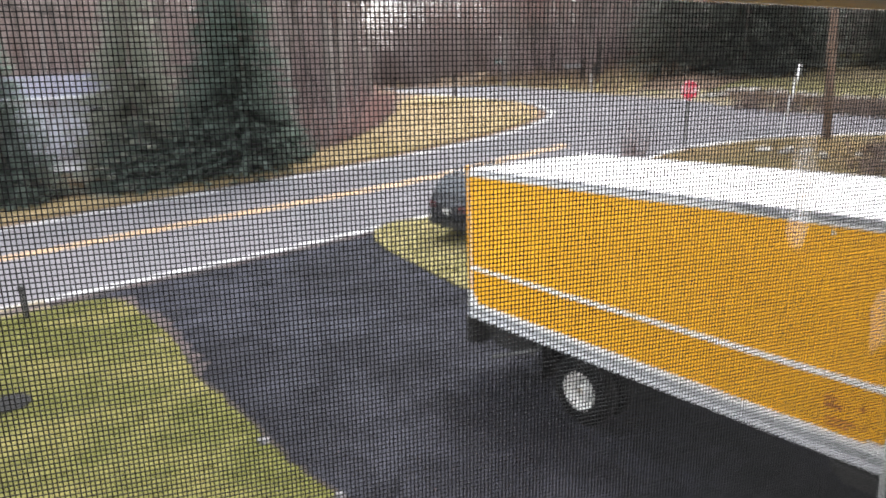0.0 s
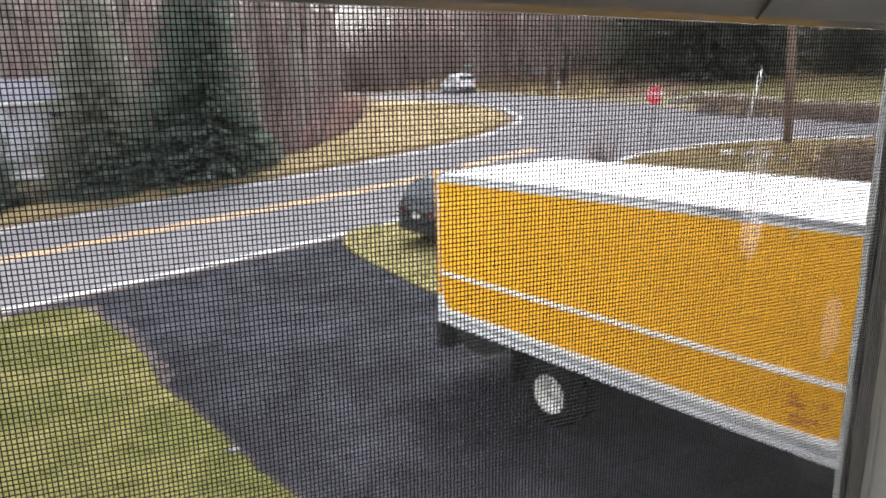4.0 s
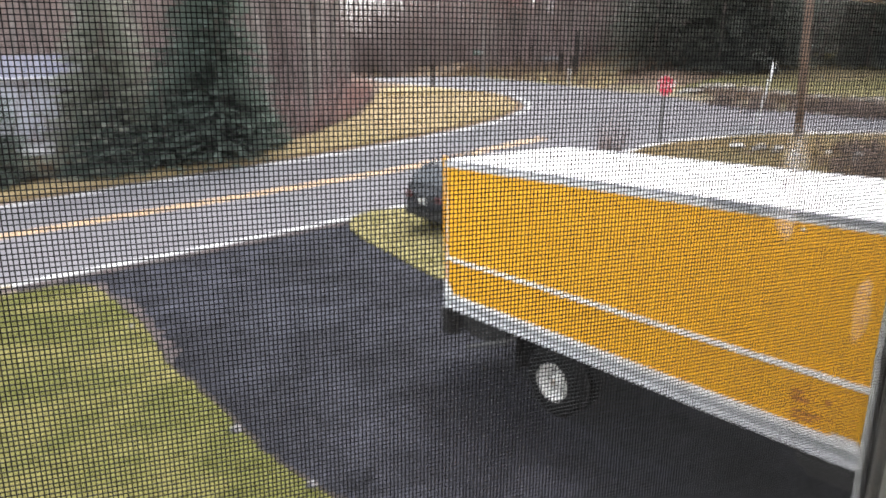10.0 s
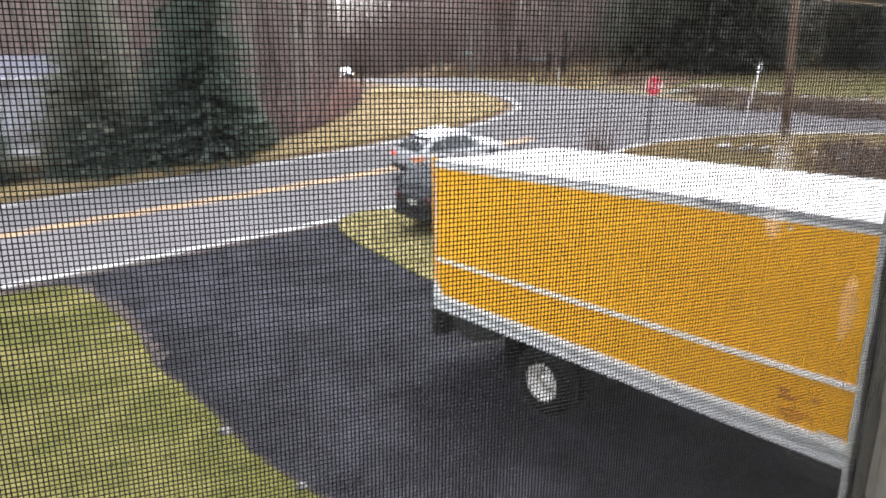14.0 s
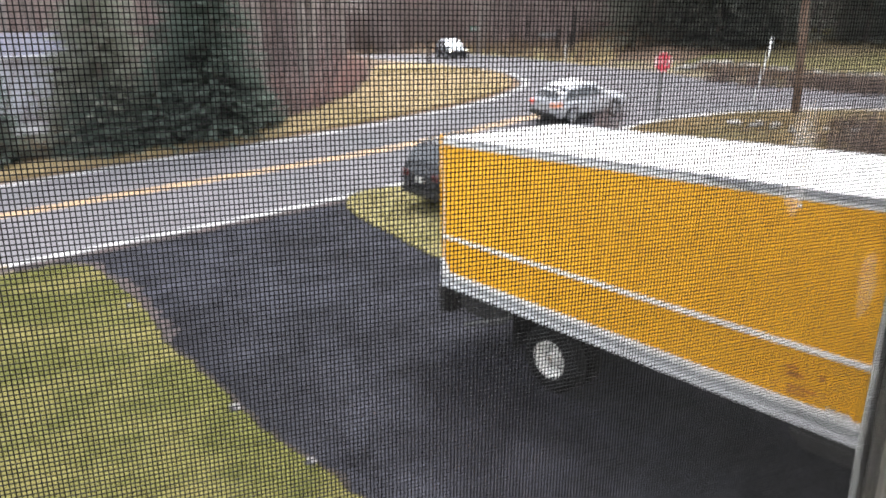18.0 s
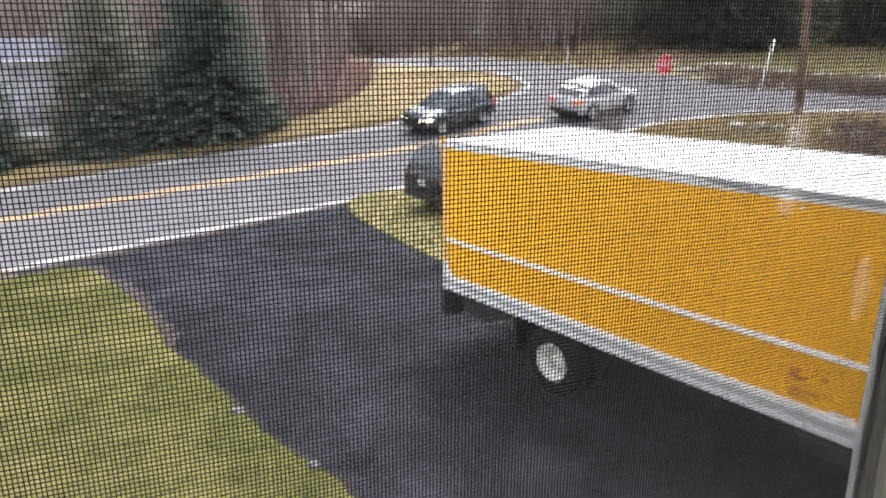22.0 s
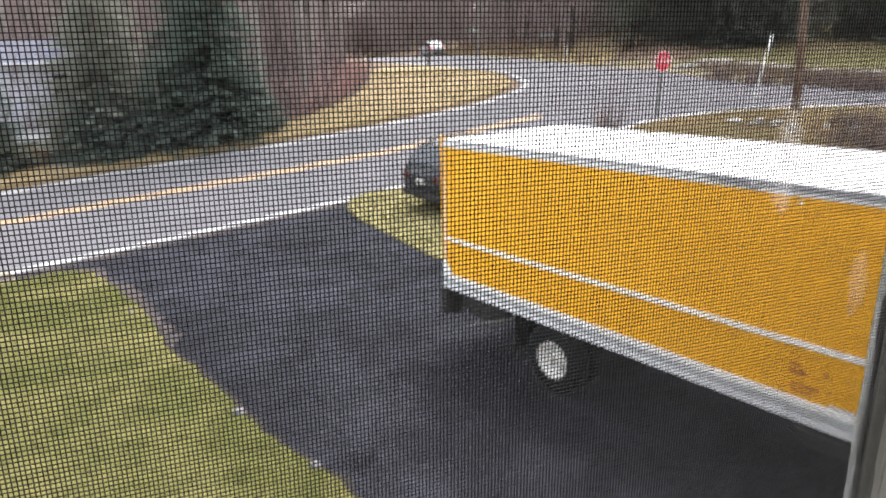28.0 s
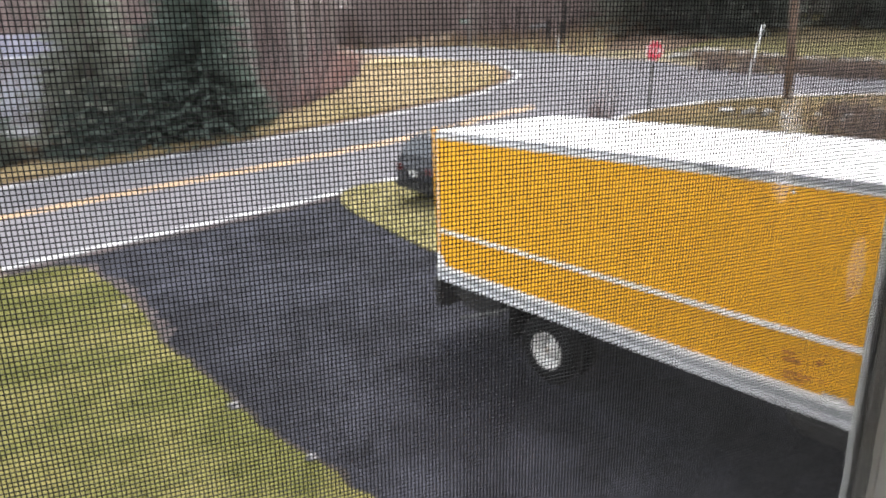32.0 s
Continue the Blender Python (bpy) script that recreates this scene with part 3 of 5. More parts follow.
# right jamb: shallow stepped channels beside the screen, then the deep side of the jamb
jamb = bmesh.new()
for u0, u1, y0, y1 in ((0.41, 0.46, 0.008, 0.058), (0.2972, 0.3032, 0.0012, 0.0075), (0.3032, 0.46, -0.0035, 0.0078), (0.3042, 0.46, -0.0048, -0.0035), (0.3034, 0.46, -0.0125, -0.0048), (0.3040, 0.46, -0.0138, -0.0125), (0.3036, 0.46, -0.098, -0.0138)):
    box(jamb, u0, u1, y0, y1, -0.798, 0.518, bevel=0.0003)
part("jamb", jamb, M["vinyl"], win, "stepped grey-beige vinyl jamb")
jamb = bmesh.new()
for u0, y0, y1 in ((-0.508, 0.012, 0.058), (-0.511, -0.022, 0.012), (-0.516, -0.098, -0.022)):
    box(jamb, -0.56, u0, y0, y1, -0.798, 0.518, bevel=0.0012)
part("jamb", jamb, M["vinyl"], win, "stepped grey-beige vinyl jamb")
part("window_sill", boxes((-0.507, 0.305, -0.13, 0.058, -0.798, -0.765), bevel=0.003), M["vinyl"], win)
part("head", boxes((-0.507, 0.305, -0.098, 0.058, 0.485, 0.518), bevel=0.003), M["vinyl"], win)
part("upper_sash", boxes((-0.507, 0.305, -0.02, 0.008, 0.10, 0.135), (-0.507, -0.47, -0.02, 0.008, 0.136, 0.484), (0.268, 0.305, -0.02, 0.008, 0.136, 0.484), bevel=0.002), M["vinyl"], win)

screen = tagged(in_wall(new("insect_screen")), "dark woven insect screen in a grey frame", "window screen")
U0, U1, Z0, Z1 = -0.495, 0.292, -0.755, 0.475
part("frame_side", boxes((U1, U1 + 0.0036, 0.0022, 0.006, Z0, Z1), bevel=0.0004), M["edge_strip"], screen, "pitted grey screen frame")
part("frame_side", boxes((U0 - 0.0115, U0, -0.006, 0.006, Z0, Z1), bevel=0.0015), M["edge_strip"], screen, "pitted grey screen frame")
# Dark strip put in for the shade of the gap before the jamb.
part("edge_strip", boxes((U1 + 0.0036, U1 + 0.0050, 0.0030, 0.0050, Z0, Z1)), M["cord"], screen, "dark strip standing in for the shaded gap")
part("frame_top", boxes((U0, U1, -0.006, 0.006, Z1 - 0.0115, Z1), bevel=0.0015), M["edge_strip"], screen)
part("frame_bottom", boxes((U0, U1, -0.006, 0.006, Z0, Z0 + 0.0115), bevel=0.0015), M["edge_strip"], screen)
# weave: near 18 by 16 an inch; pitch and skew fit the camera's view
WIRE = 0.00029


def wire_mesh():
    r = random.Random(11)
    verts, faces = [], []

    def strand(p, q, a, b):
        k = len(verts)
        for e in (p, q):
            for sa, sb in ((-1, -1), (1, -1), (1, 1), (-1, 1)):
                verts.append(tuple(e[i] + (a[i] * sa + b[i] * sb) * WIRE / 2 for i in range(3)))
        for i in range(4):
            faces.append((k + i, k + (i + 1) % 4, k + 4 + (i + 1) % 4, k + 4 + i))

    tilt, lean = 0.022, 0.016
    u = U0 + 0.017
    while u < U1 + 0.02:
        s = r.uniform(-0.00008, 0.00008)
        strand((u + s - lean, -0.0002, Z0), (u + s + lean, -0.0002, Z1), (1, 0, 0), (0, 1, 0))
        u += 0.00136
    z = Z0 + 0.001
    while z < Z1 + 0.02:
        s = r.uniform(-0.0001, 0.0001)
        strand((U0, 0.00016, z + s + tilt * (U1 - U0) / 2), (U1, 0.00016, z + s - tilt * (U1 - U0) / 2), (0, 0, 1), (0, 1, 0))
        z += 0.00153
    return verts, faces


tagged(raw("weave", *wire_mesh(), M["mesh_wire"], screen), "dark woven wires", kind="stuff")


def film(points, y=0.0012):
    bm = bmesh.new()
    bm.faces.new([bm.verts.new((u, y, z)) for u, z in points])
    return bm


def blot(u, z, a, b, seed):
    r = random.Random(seed)
    return [(u + a * math.cos(i * 0.35) * r.uniform(0.75, 1.15), z + b * math.sin(i * 0.35) * r.uniform(0.8, 1.1)) for i in range(18)]


for i, (u, z, a, b) in enumerate(((0.2240, -0.056, 0.0074, 0.026), (0.2725, -0.116, 0.0058, 0.0165))):
    part("smudge", film(blot(u, z, a, b, 1 + i)), M["film"], screen, "pale dried smudge")
    if i == 1:
        continue
    part("smudge", film(blot(u + 0.0004, z - 0.002, a * 0.72, b * 0.8, 5 + i), 0.0014), M["film"], screen, "pale dried smudge")
    part("smudge", film(blot(u, z + 0.004, a * 0.5, b * 0.4, 9 + i), 0.0016), M["film"], screen, "pale dried smudge")

blind = thing("window_blind", WALL @ Matrix.Translation((0, -0.089, 0.0135)) @ pose(0, 0, 0, 0, 3.03, 0), "raised window blind with a glossy taupe bottom rail", "blind")
RAIL = [(-0.0086, 0.046), (-0.0100, 0.032), (-0.0112, 0.023), (-0.0116, 0.0170), (-0.0112, 0.0118), (-0.0099, 0.0072), (-0.0078, 0.0037), (-0.0050, 0.0013), (-0.0020, 0.0002), (0.003, 0.0004), (0.0094, 0.0026), (0.0112, 0.007), (0.011, 0.046)]
part("bottom_rail", loft([[(x, y, z) for y, z in RAIL] for x in (-0.49, 0.29)]), M["blind"], blind, "glossy taupe rounded rail", smooth=True)
for i in range(5):
    part("slat", boxes((-0.488, 0.283, -0.012, 0.012, 0.0475 + i * 0.0042, 0.0505 + i * 0.0042), bevel=0.0008), M["blind"], blind)


def cord(pts, r=0.0007):
    bm = bmesh.new()
    line = smooth_line(pts, 6)
    for p, q in zip(line, line[1:]):
        tube(bm, p, q, r, n=6, caps=False)
    bmesh.ops.remove_doubles(bm, verts=bm.verts[:], dist=r * 0.9)
    return bm


def rail_front(z):
    side = RAIL[:9][::-1]
    return float(np.interp(z, [p[1] for p in side], [p[0] for p in side]))


# Thin dark lines, drawn as tubes over the rail's face.
for pts in (((0.064, 0.0135), (0.068, 0.009), (0.0705, 0.004), (0.0715, 0.002), (0.074, 0.008), (0.077, 0.0135)),
            ((0.078, 0.0135), (0.081, 0.0095), (0.087, 0.0078), (0.089, 0.0066), (0.092, 0.0086), (0.097, 0.008), (0.101, 0.0135)),
            ((0.1265, 0.016), (0.125, 0.0095), (0.1256, 0.0045), (0.1265, 0.001)),
            ((0.133, 0.016), (0.1315, 0.0105), (0.133, 0.0045)),
            ((0.142, 0.017), (0.145, 0.0125), (0.15, 0.0095), (0.157, 0.008))):
    part("cord", cord([(u, rail_front(z) - 0.0003, z) for u, z in pts], 0.00042), M["cord"], blind, "thin dark squiggle on the rail", True)

# ---- the box truck on the drive ----
def wheel(parent, name, m, radius, width, rim_r, rim_mat, out=-1, spokes=0, dish=0.0):
    """A wheel round the y axis; out tells on which side its face lies."""
    w = new(name)
    w.parent = parent
    w.matrix_basis = m
    h = width / 2
    part("tyre", turned([(-h + 0.02, rim_r), (-h, rim_r + 0.03), (-h, radius - 0.05), (-h + 0.04, radius), (h - 0.04, radius), (h, radius - 0.05), (h, rim_r + 0.03), (h - 0.02, rim_r)], caps=False), M["rubber"], w, smooth=True)
    f = out * h
    prof = [(f - out * 0.06, 0.02), (f + out * 0.005, rim_r * 0.22), (f + out * 0.005, rim_r * 0.3), (f - out * 0.05, rim_r * 0.36), (f - out * 0.055, rim_r * 0.78), (f - out * 0.01, rim_r * 0.9), (f + out * 0.004, rim_r), (f - out * 0.03, rim_r * 1.01), (f - out * 0.12, rim_r * 0.98)]
    if dish:
        prof = [(f - out * 0.04, 0.02), (f - out * 0.05, rim_r * 0.3), (f - out * dish, rim_r * 0.36), (f - out * dish, rim_r * 0.74), (f - out * 0.03, rim_r * 0.92), (f + out * 0.006, rim_r), (f - out * 0.03, rim_r * 1.01), (f - out * 0.12, rim_r * 0.98)]
    rim = part("rim", turned(prof), rim_mat, w, smooth=True)
    first = None
    for i in range(spokes or 6):
        if first:
            ob = new(first.name.split(".")[0], first.data)
            ob.parent = w
            ob.matrix_basis = pose(0, 0, 0, 0, 360 / (spokes or 6) * i, 0)
            continue
        bm = bmesh.new()
        if spokes:
            tube(bm, (rim_r * 0.2, f + out * 0.002, 0), (rim_r * 0.95, f + out * 0.002, 0), rim_r * 0.13, rim_r * 0.09, n=5)
        else:
            tube(bm, (rim_r * 0.57, f - out * (0.012 + (dish or 0.05)), 0), (rim_r * 0.57, f - out * ((dish or 0.05) - 0.004), 0), rim_r * 0.09, n=8)
        first = part("spoke" if spokes else "hand_hole", bm, rim_mat if spokes else M["post_steel"], w)
    return w


truck = thing("box_truck", Matrix.Translation((1.272, 8.251, 0.462)) @ pose(0, 0, 0, 0, -2.03, -52.65), "yellow box truck with a white roof parked on the drive", "truck")
BX0, BX1, BW, BZ0, BZ1 = -2.14, 4.3, 2.42, 0.94, 3.03
LEAN = Matrix.Translation((0, BW / 2, BZ0)) @ pose(0, 0, 0, -1.4) @ Matrix.Translation((0, -BW / 2, -BZ0))


def box_part(name, bm, material, label="", parent=None, smooth=False):
    bmesh.ops.transform(bm, matrix=LEAN, verts=bm.verts[:])
    return part(name, bm, material, parent or truck, label, smooth)


box_part("cargo_box", boxes((BX0 + 0.03, BX1 - 0.03, 0.014, BW - 0.014, BZ0 + 0.02, BZ1 - 0.03), bevel=0.01), M["yellow"], "smooth yellow cargo box")
for i in range(14):
    x0 = BX0 + 0.012 + i * (BX1 - BX0 - 0.024) / 14
    box_part("roof_panel", boxes((x0, x0 + (BX1 - BX0 - 0.024) / 14 - 0.002, 0.05, BW - 0.05, BZ1 - 0.028, BZ1 + 0.012 + 0.004 * math.sin(i * 2.1)), bevel=0.008), M["roof_white"], "white roof skin")
for y0, y1 in ((-0.004, 0.05), (BW - 0.05, BW + 0.004)):
    box_part("top_rail", boxes((BX0, BX1, y0, y1, BZ1 - 0.085, BZ1 + 0.010), bevel=0.008), M["rail_light"], "pale aluminium top rail")
    box_part("rail_seam", boxes((BX0 + 0.02, BX1 - 0.02, y0 - 0.004 if y0 < 1 else y0 + 0.02, y0 + 0.02 if y0 < 1 else y1 + 0.004, BZ1 - 0.012, BZ1 + 0.016), bevel=0.004), M["seam"], "dark sealed seam along the rail")
    box_part("bottom_rail", boxes((BX0, BX1, y0 - 0.004, y1 + 0.004, BZ0 + 0.018, BZ0 + 0.104), bevel=0.004), M["rail_mid"], "grey aluminium bottom rail")
    box_part("bottom_flange", boxes((BX0, BX1, y0 - 0.014, y1 + 0.014, BZ0 - 0.052, BZ0 + 0.022), bevel=0.008), M["rail_light"], "pale lower flange of the rail")
    box_part("bottom_lip", boxes((BX0, BX1, y0 - 0.012, y1 + 0.012, BZ0 + 0.104, BZ0 + 0.175), bevel=0.01), M["rail_white"], "pale lip above the bottom rail")
    box_part("rub_rail", boxes((BX0 + 0.06, BX1 - 0.05, y0 - 0.012, y1 + 0.012, 1.605, 1.66), bevel=0.012), M["rail_white"], "pale rub rail")
for y in (0.0, BW):
    for x0, x1 in ((BX0, BX0 + 0.055), (BX1 - 0.055, BX1)):
        box_part("corner_post", boxes((x0, x1, y - 0.003 if y == 0 else y - 0.052, 0.052 if y == 0 else y + 0.003, BZ0 - 0.045 if x0 == BX0 else BZ0 + 0.16, BZ1 - 0.09), bevel=0.012), M["yellow"])
for y0, y1 in ((-0.006, 0.05),):
    box_part("corner_cap", boxes((BX0 - 0.006, BX0 + 0.07, y0, y1, BZ1 - 0.09, BZ1 + 0.055), bevel=0.012), M["yellow"], "yellow corner cap standing above the roof")
# bent strip of the top rail
bent = bmesh.new()
for i in range(7):
    x0 = 2.05 + i * 0.075
    box(bent, x0, x0 + 0.08, -0.022 - 0.012 * math.sin(i * 1.1), 0.0, BZ1 - 0.030 - 0.008 * i, BZ1 + 0.022 - 0.008 * i + 0.012 * math.sin(i * 1.7), bevel=0.004)
box(bent, 2.57, BX1 - 0.1, -0.012, 0.0, BZ1 - 0.045, BZ1 - 0.015, bevel=0.004)
box_part("bent_rail", bent, M["seam"], "dented bent strip of dark rail")
box_part("gusset", loft([[(BX0 + 0.03, -0.024, BZ0 + 0.17), (BX0 + 0.24, -0.024, BZ0 + 0.17), (BX0 + 0.10, -0.024, BZ0 + 0.36), (BX0 + 0.03, -0.024, BZ0 + 0.36)], [(BX0 + 0.03, -0.006, BZ0 + 0.17), (BX0 + 0.24, -0.006, BZ0 + 0.17), (BX0 + 0.10, -0.006, BZ0 + 0.36), (BX0 + 0.03, -0.006, BZ0 + 0.36)]]), M["rail_white"], "pale corner plate")
box_part("post_strip", boxes((BX0 + 0.058, BX0 + 0.075, 0.002, 0.013, BZ0 + 0.18, BZ1 - 0.09), bevel=0.002), M["rail_white"], "thin pale seam beside the corner post")
door = box_part("rear_door", boxes(*[(BX0 + 0.008, BX0 + 0.03, 0.09, BW - 0.09, BZ0 + 0.16 + i * 0.235, BZ0 + 0.388 + i * 0.235) for i in range(8)], bevel=0.004), M["roof_white"], "white roll-up door in slats")
box_part("door_frame", boxes((BX0 - 0.01, BX0 + 0.03, 0.053, 0.088, BZ0 + 0.0, BZ1 - 0.09), (BX0 - 0.01, BX0 + 0.03, BW - 0.088, BW - 0.053, BZ0, BZ1 - 0.09), (BX0 - 0.01, BX0 + 0.03, 0.09, BW - 0.09, BZ0 - 0.01, BZ0 + 0.15), bevel=0.004), M["rail"])
# fine print near the front bottom corner, as plain bars
for x0, w, z, h in ((3.02, 0.16, 1.33, 0.05), (3.02, 0.1, 1.40, 0.04), (3.04, 0.26, 1.22, 0.03), (3.04, 0.2, 1.17, 0.025), (3.32, 0.05, 1.38, 0.05), (3.36, 0.03, 1.24, 0.02)):
    box_part("fine_print", boxes((x0, x0 + w, 0.008, 0.0125, z, z + h)), M["decal"], "small brown lettering shown as a bar")
box_part("sticker", boxes((2.96, 2.99, 0.008, 0.0125, BZ1 - 0.16, BZ1 - 0.12)), M["decal_white"], "small pale sticker")
box_part("sticker", boxes((3.4, 3.62, 0.008, 0.0125, 1.115, 1.15)), M["decal_white"], "small pale sticker")
# chassis
part("chassis", boxes((-1.9, 6.2, 0.72, 0.82, 0.62, 0.86), (-1.9, 6.2, 1.6, 1.7, 0.62, 0.86), (-1.7, -1.6, 0.82, 1.6, 0.66, 0.82), (1.0, 1.1, 0.82, 1.6, 0.66, 0.82), (3.4, 3.5, 0.82, 1.6, 0.66, 0.82), bevel=0.01), M["steel_dark"], truck, "dark steel frame rails")
part("cross_sill", boxes(*[(x, x + 0.07, 0.06, BW - 0.06, 0.865, BZ0 - 0.02) for x in (-1.9, -1.3, -0.7, 0.0, 0.7, 1.4, 2.1, 2.8, 3.5, 4.1)]), M["steel_dark"], truck)
part("rear_bumper", boxes((-2.3, -2.16, 0.145, BW - 0.06, 0.72, 0.86), (-2.28, -2.14, 0.03, 0.12, 0.46, 0.88), (-2.3, -2.12, 0.145, 0.42, 0.44, 0.715), (-2.3, -2.12, BW - 0.5, BW - 0.08, 0.46, 0.53), (-2.26, -2.1, BW - 0.22, BW - 0.1, 0.52, 0.72), bevel=0.012), M["steel_dark"], truck, "black step bumper")
part("tail_lamp", boxes((-2.325, -2.302, 0.17, 0.29, 0.75, 0.83), bevel=0.008), M["lamp_red"], truck, "red tail lamp")
part("tail_lamp", boxes((-2.2, -2.15, BW - 0.058, BW - 0.015, 0.74, 0.86), bevel=0.008), M["lamp_red"], truck, "red tail lamp")
part("ramp_housing", loft([[(x, 0.2, z0), (x, 0.6, z0), (x, 0.6, 0.82), (x, 0.2, 0.82)] for x, z0 in ((-1.98, 0.66), (-1.8, 0.52), (-1.35, 0.5), (-1.0, 0.66))]), M["steel_dark"], truck, "black ramp housing under the box")
part("handrail", tubes(((-1.75, 0.10, 0.36), (-0.95, 0.16, 0.66), 0.035), ((-0.95, 0.16, 0.66), (-0.85, 0.4, 0.8), 0.03)), M["post_steel"], truck, "grey tube under the box")
part("rear_axle", tubes(((0, 0.1, 0.47), (0, BW - 0.1, 0.47), 0.07), ((0, BW / 2 - 0.2, 0.47), (0, BW / 2 + 0.2, 0.47), 0.2)), M["steel_dark"], truck)
part("drive_shaft", tubes(((0.15, BW / 2, 0.5), (4.6, BW / 2, 0.6), 0.05)), M["steel_dark"], truck)
part("splash_guard", boxes((3.1, 4.2, -0.004, 0.32, 0.74, 0.884), bevel=0.04), M["steel_dark"], truck, "dark guard below the box")
part("fuel_tank", boxes((3.0, 4.2, 0.25, 0.68, 0.5, 0.8), bevel=0.08), M["steel_dark"], truck, "dark fuel tank")
for y0, y1 in ((0.1, 0.62), (BW - 0.62, BW - 0.1)):
    part("mudflap", boxes((-0.72, -0.705, y0, y1, 0.34, 0.86)), M["rubber"], truck)
for y, out in ((0.13, -1), (0.42, -1), (BW - 0.13, 1), (BW - 0.42, 1)):
    wheel(truck, "rear_wheel", pose(0.03, y, 0.455), 0.455, 0.24, 0.245, M["rim_white"], out, 0, 0.12)
    if y in (0.13, BW - 0.13):
        part("hub", tubes(((0.03, y + out * 0.03, 0.455), (0.03, y + out * 0.105, 0.455), 0.045, 0.035), n=14), M["hub_brown"], truck, "small brown hub")
for y, out in ((0.16, -1), (BW - 0.16, 1)):
    wheel(truck, "front_wheel", pose(5.05, y, 0.455), 0.455, 0.25, 0.262, M["rim_white"], out)


def cab_rings():
    out = []
    for x, z0, z1, hw in ((4.35, 0.62, 2.25, 1.02), (4.5, 0.6, 2.42, 1.04), (5.2, 0.6, 2.45, 1.04), (5.55, 0.6, 2.2, 1.03), (5.95, 0.6, 1.5, 1.03), (6.25, 0.62, 1.42, 0.98), (6.42, 0.66, 1.25, 0.9)):
        c = BW / 2
        out.append([(x, c - hw, z0), (x, c + hw, z0), (x, c + hw, z1 - 0.25), (x, c + hw * 0.86, z1), (x, c - hw * 0.86, z1), (x, c - hw, z1 - 0.25)])
    return out


part("cab", loft(cab_rings()), M["yellow"], truck, "yellow cab")
part("windscreen", loft([[(5.56, 0.3, 2.15), (5.56, BW - 0.3, 2.15), (5.58, BW - 0.3, 2.17), (5.58, 0.3, 2.17)], [(5.93, 0.25, 1.52), (5.93, BW - 0.25, 1.52), (5.96, BW - 0.25, 1.54), (5.96, 0.25, 1.54)]]), M["car_glass"], truck)
for y in (0.155, BW - 0.168):
    part("door_glass", boxes((4.6, 5.35, y, y + 0.013, 1.55, 2.12), bevel=0.004), M["car_glass"], truck)
part("front_bumper", boxes((6.40, 6.55, 0.25, BW - 0.25, 0.45, 0.66), bevel=0.03), M["rail"], truck)
for y in (0.42, BW - 0.62):
    part("headlamp", boxes((6.38, 6.45, y, y + 0.2, 0.9, 1.08), bevel=0.02), M["lamp_clear"], truck)


# ---- cars ----
def lerp_rows(rows, x):
    for a, b in zip(rows, rows[1:]):
        if a[0] <= x <= b[0]:
            t = (x - a[0]) / (b[0] - a[0])
            return [p + (q - p) * t for p, q in zip(a, b)]
    return list(rows[0] if x < rows[0][0] else rows[-1])


LOWER = [(-2.32, 0.52, 0.84, 0.70), (-2.27, 0.38, 1.0, 0.84), (-2.05, 0.31, 1.06, 0.905), (-1.4, 0.28, 1.05, 0.925), (-0.2, 0.26, 1.02, 0.93), (0.9, 0.27, 1.0, 0.93), (1.25, 0.28, 0.99, 0.92), (1.85, 0.30, 0.93, 0.905), (2.15, 0.34, 0.86, 0.85), (2.28, 0.42, 0.76, 0.75), (2.33, 0.52, 0.68, 0.62)]
UPPER = [(-2.24, 1.0, 0.80, 0.78), (-2.02, 1.33, 0.86, 0.76), (-1.82, 1.56, 0.88, 0.69), (-1.5, 1.645, 0.885, 0.665), (-0.6, 1.69, 0.89, 0.665), (0.1, 1.665, 0.89, 0.655), (0.35, 1.58, 0.885, 0.67), (0.75, 1.30, 0.87, 0.74), (1.15, 1.0, 0.85, 0.82)]


SLOPED = [(-2.24, 1.02, 0.80, 0.76), (-2.0, 1.16, 0.86, 0.76), (-1.7, 1.38, 0.88, 0.70), (-1.3, 1.53, 0.885, 0.665), (-0.6, 1.62, 0.89, 0.66), (0.0, 1.61, 0.89, 0.65), (0.3, 1.53, 0.885, 0.67), (0.75, 1.26, 0.87, 0.74), (1.15, 1.0, 0.85, 0.82)]


def side_at(x, f, off, upper):
    """A point on the glasshouse's side: f goes from the belt to the roof."""
    _, zr, hb, hr = lerp_rows(upper, x)
    z0 = lerp_rows(LOWER, x)[2] - 0.03
    z1 = zr - 0.07
    return (x, hb + (hr - hb) * f + off, z0 + (z1 - z0) * f)


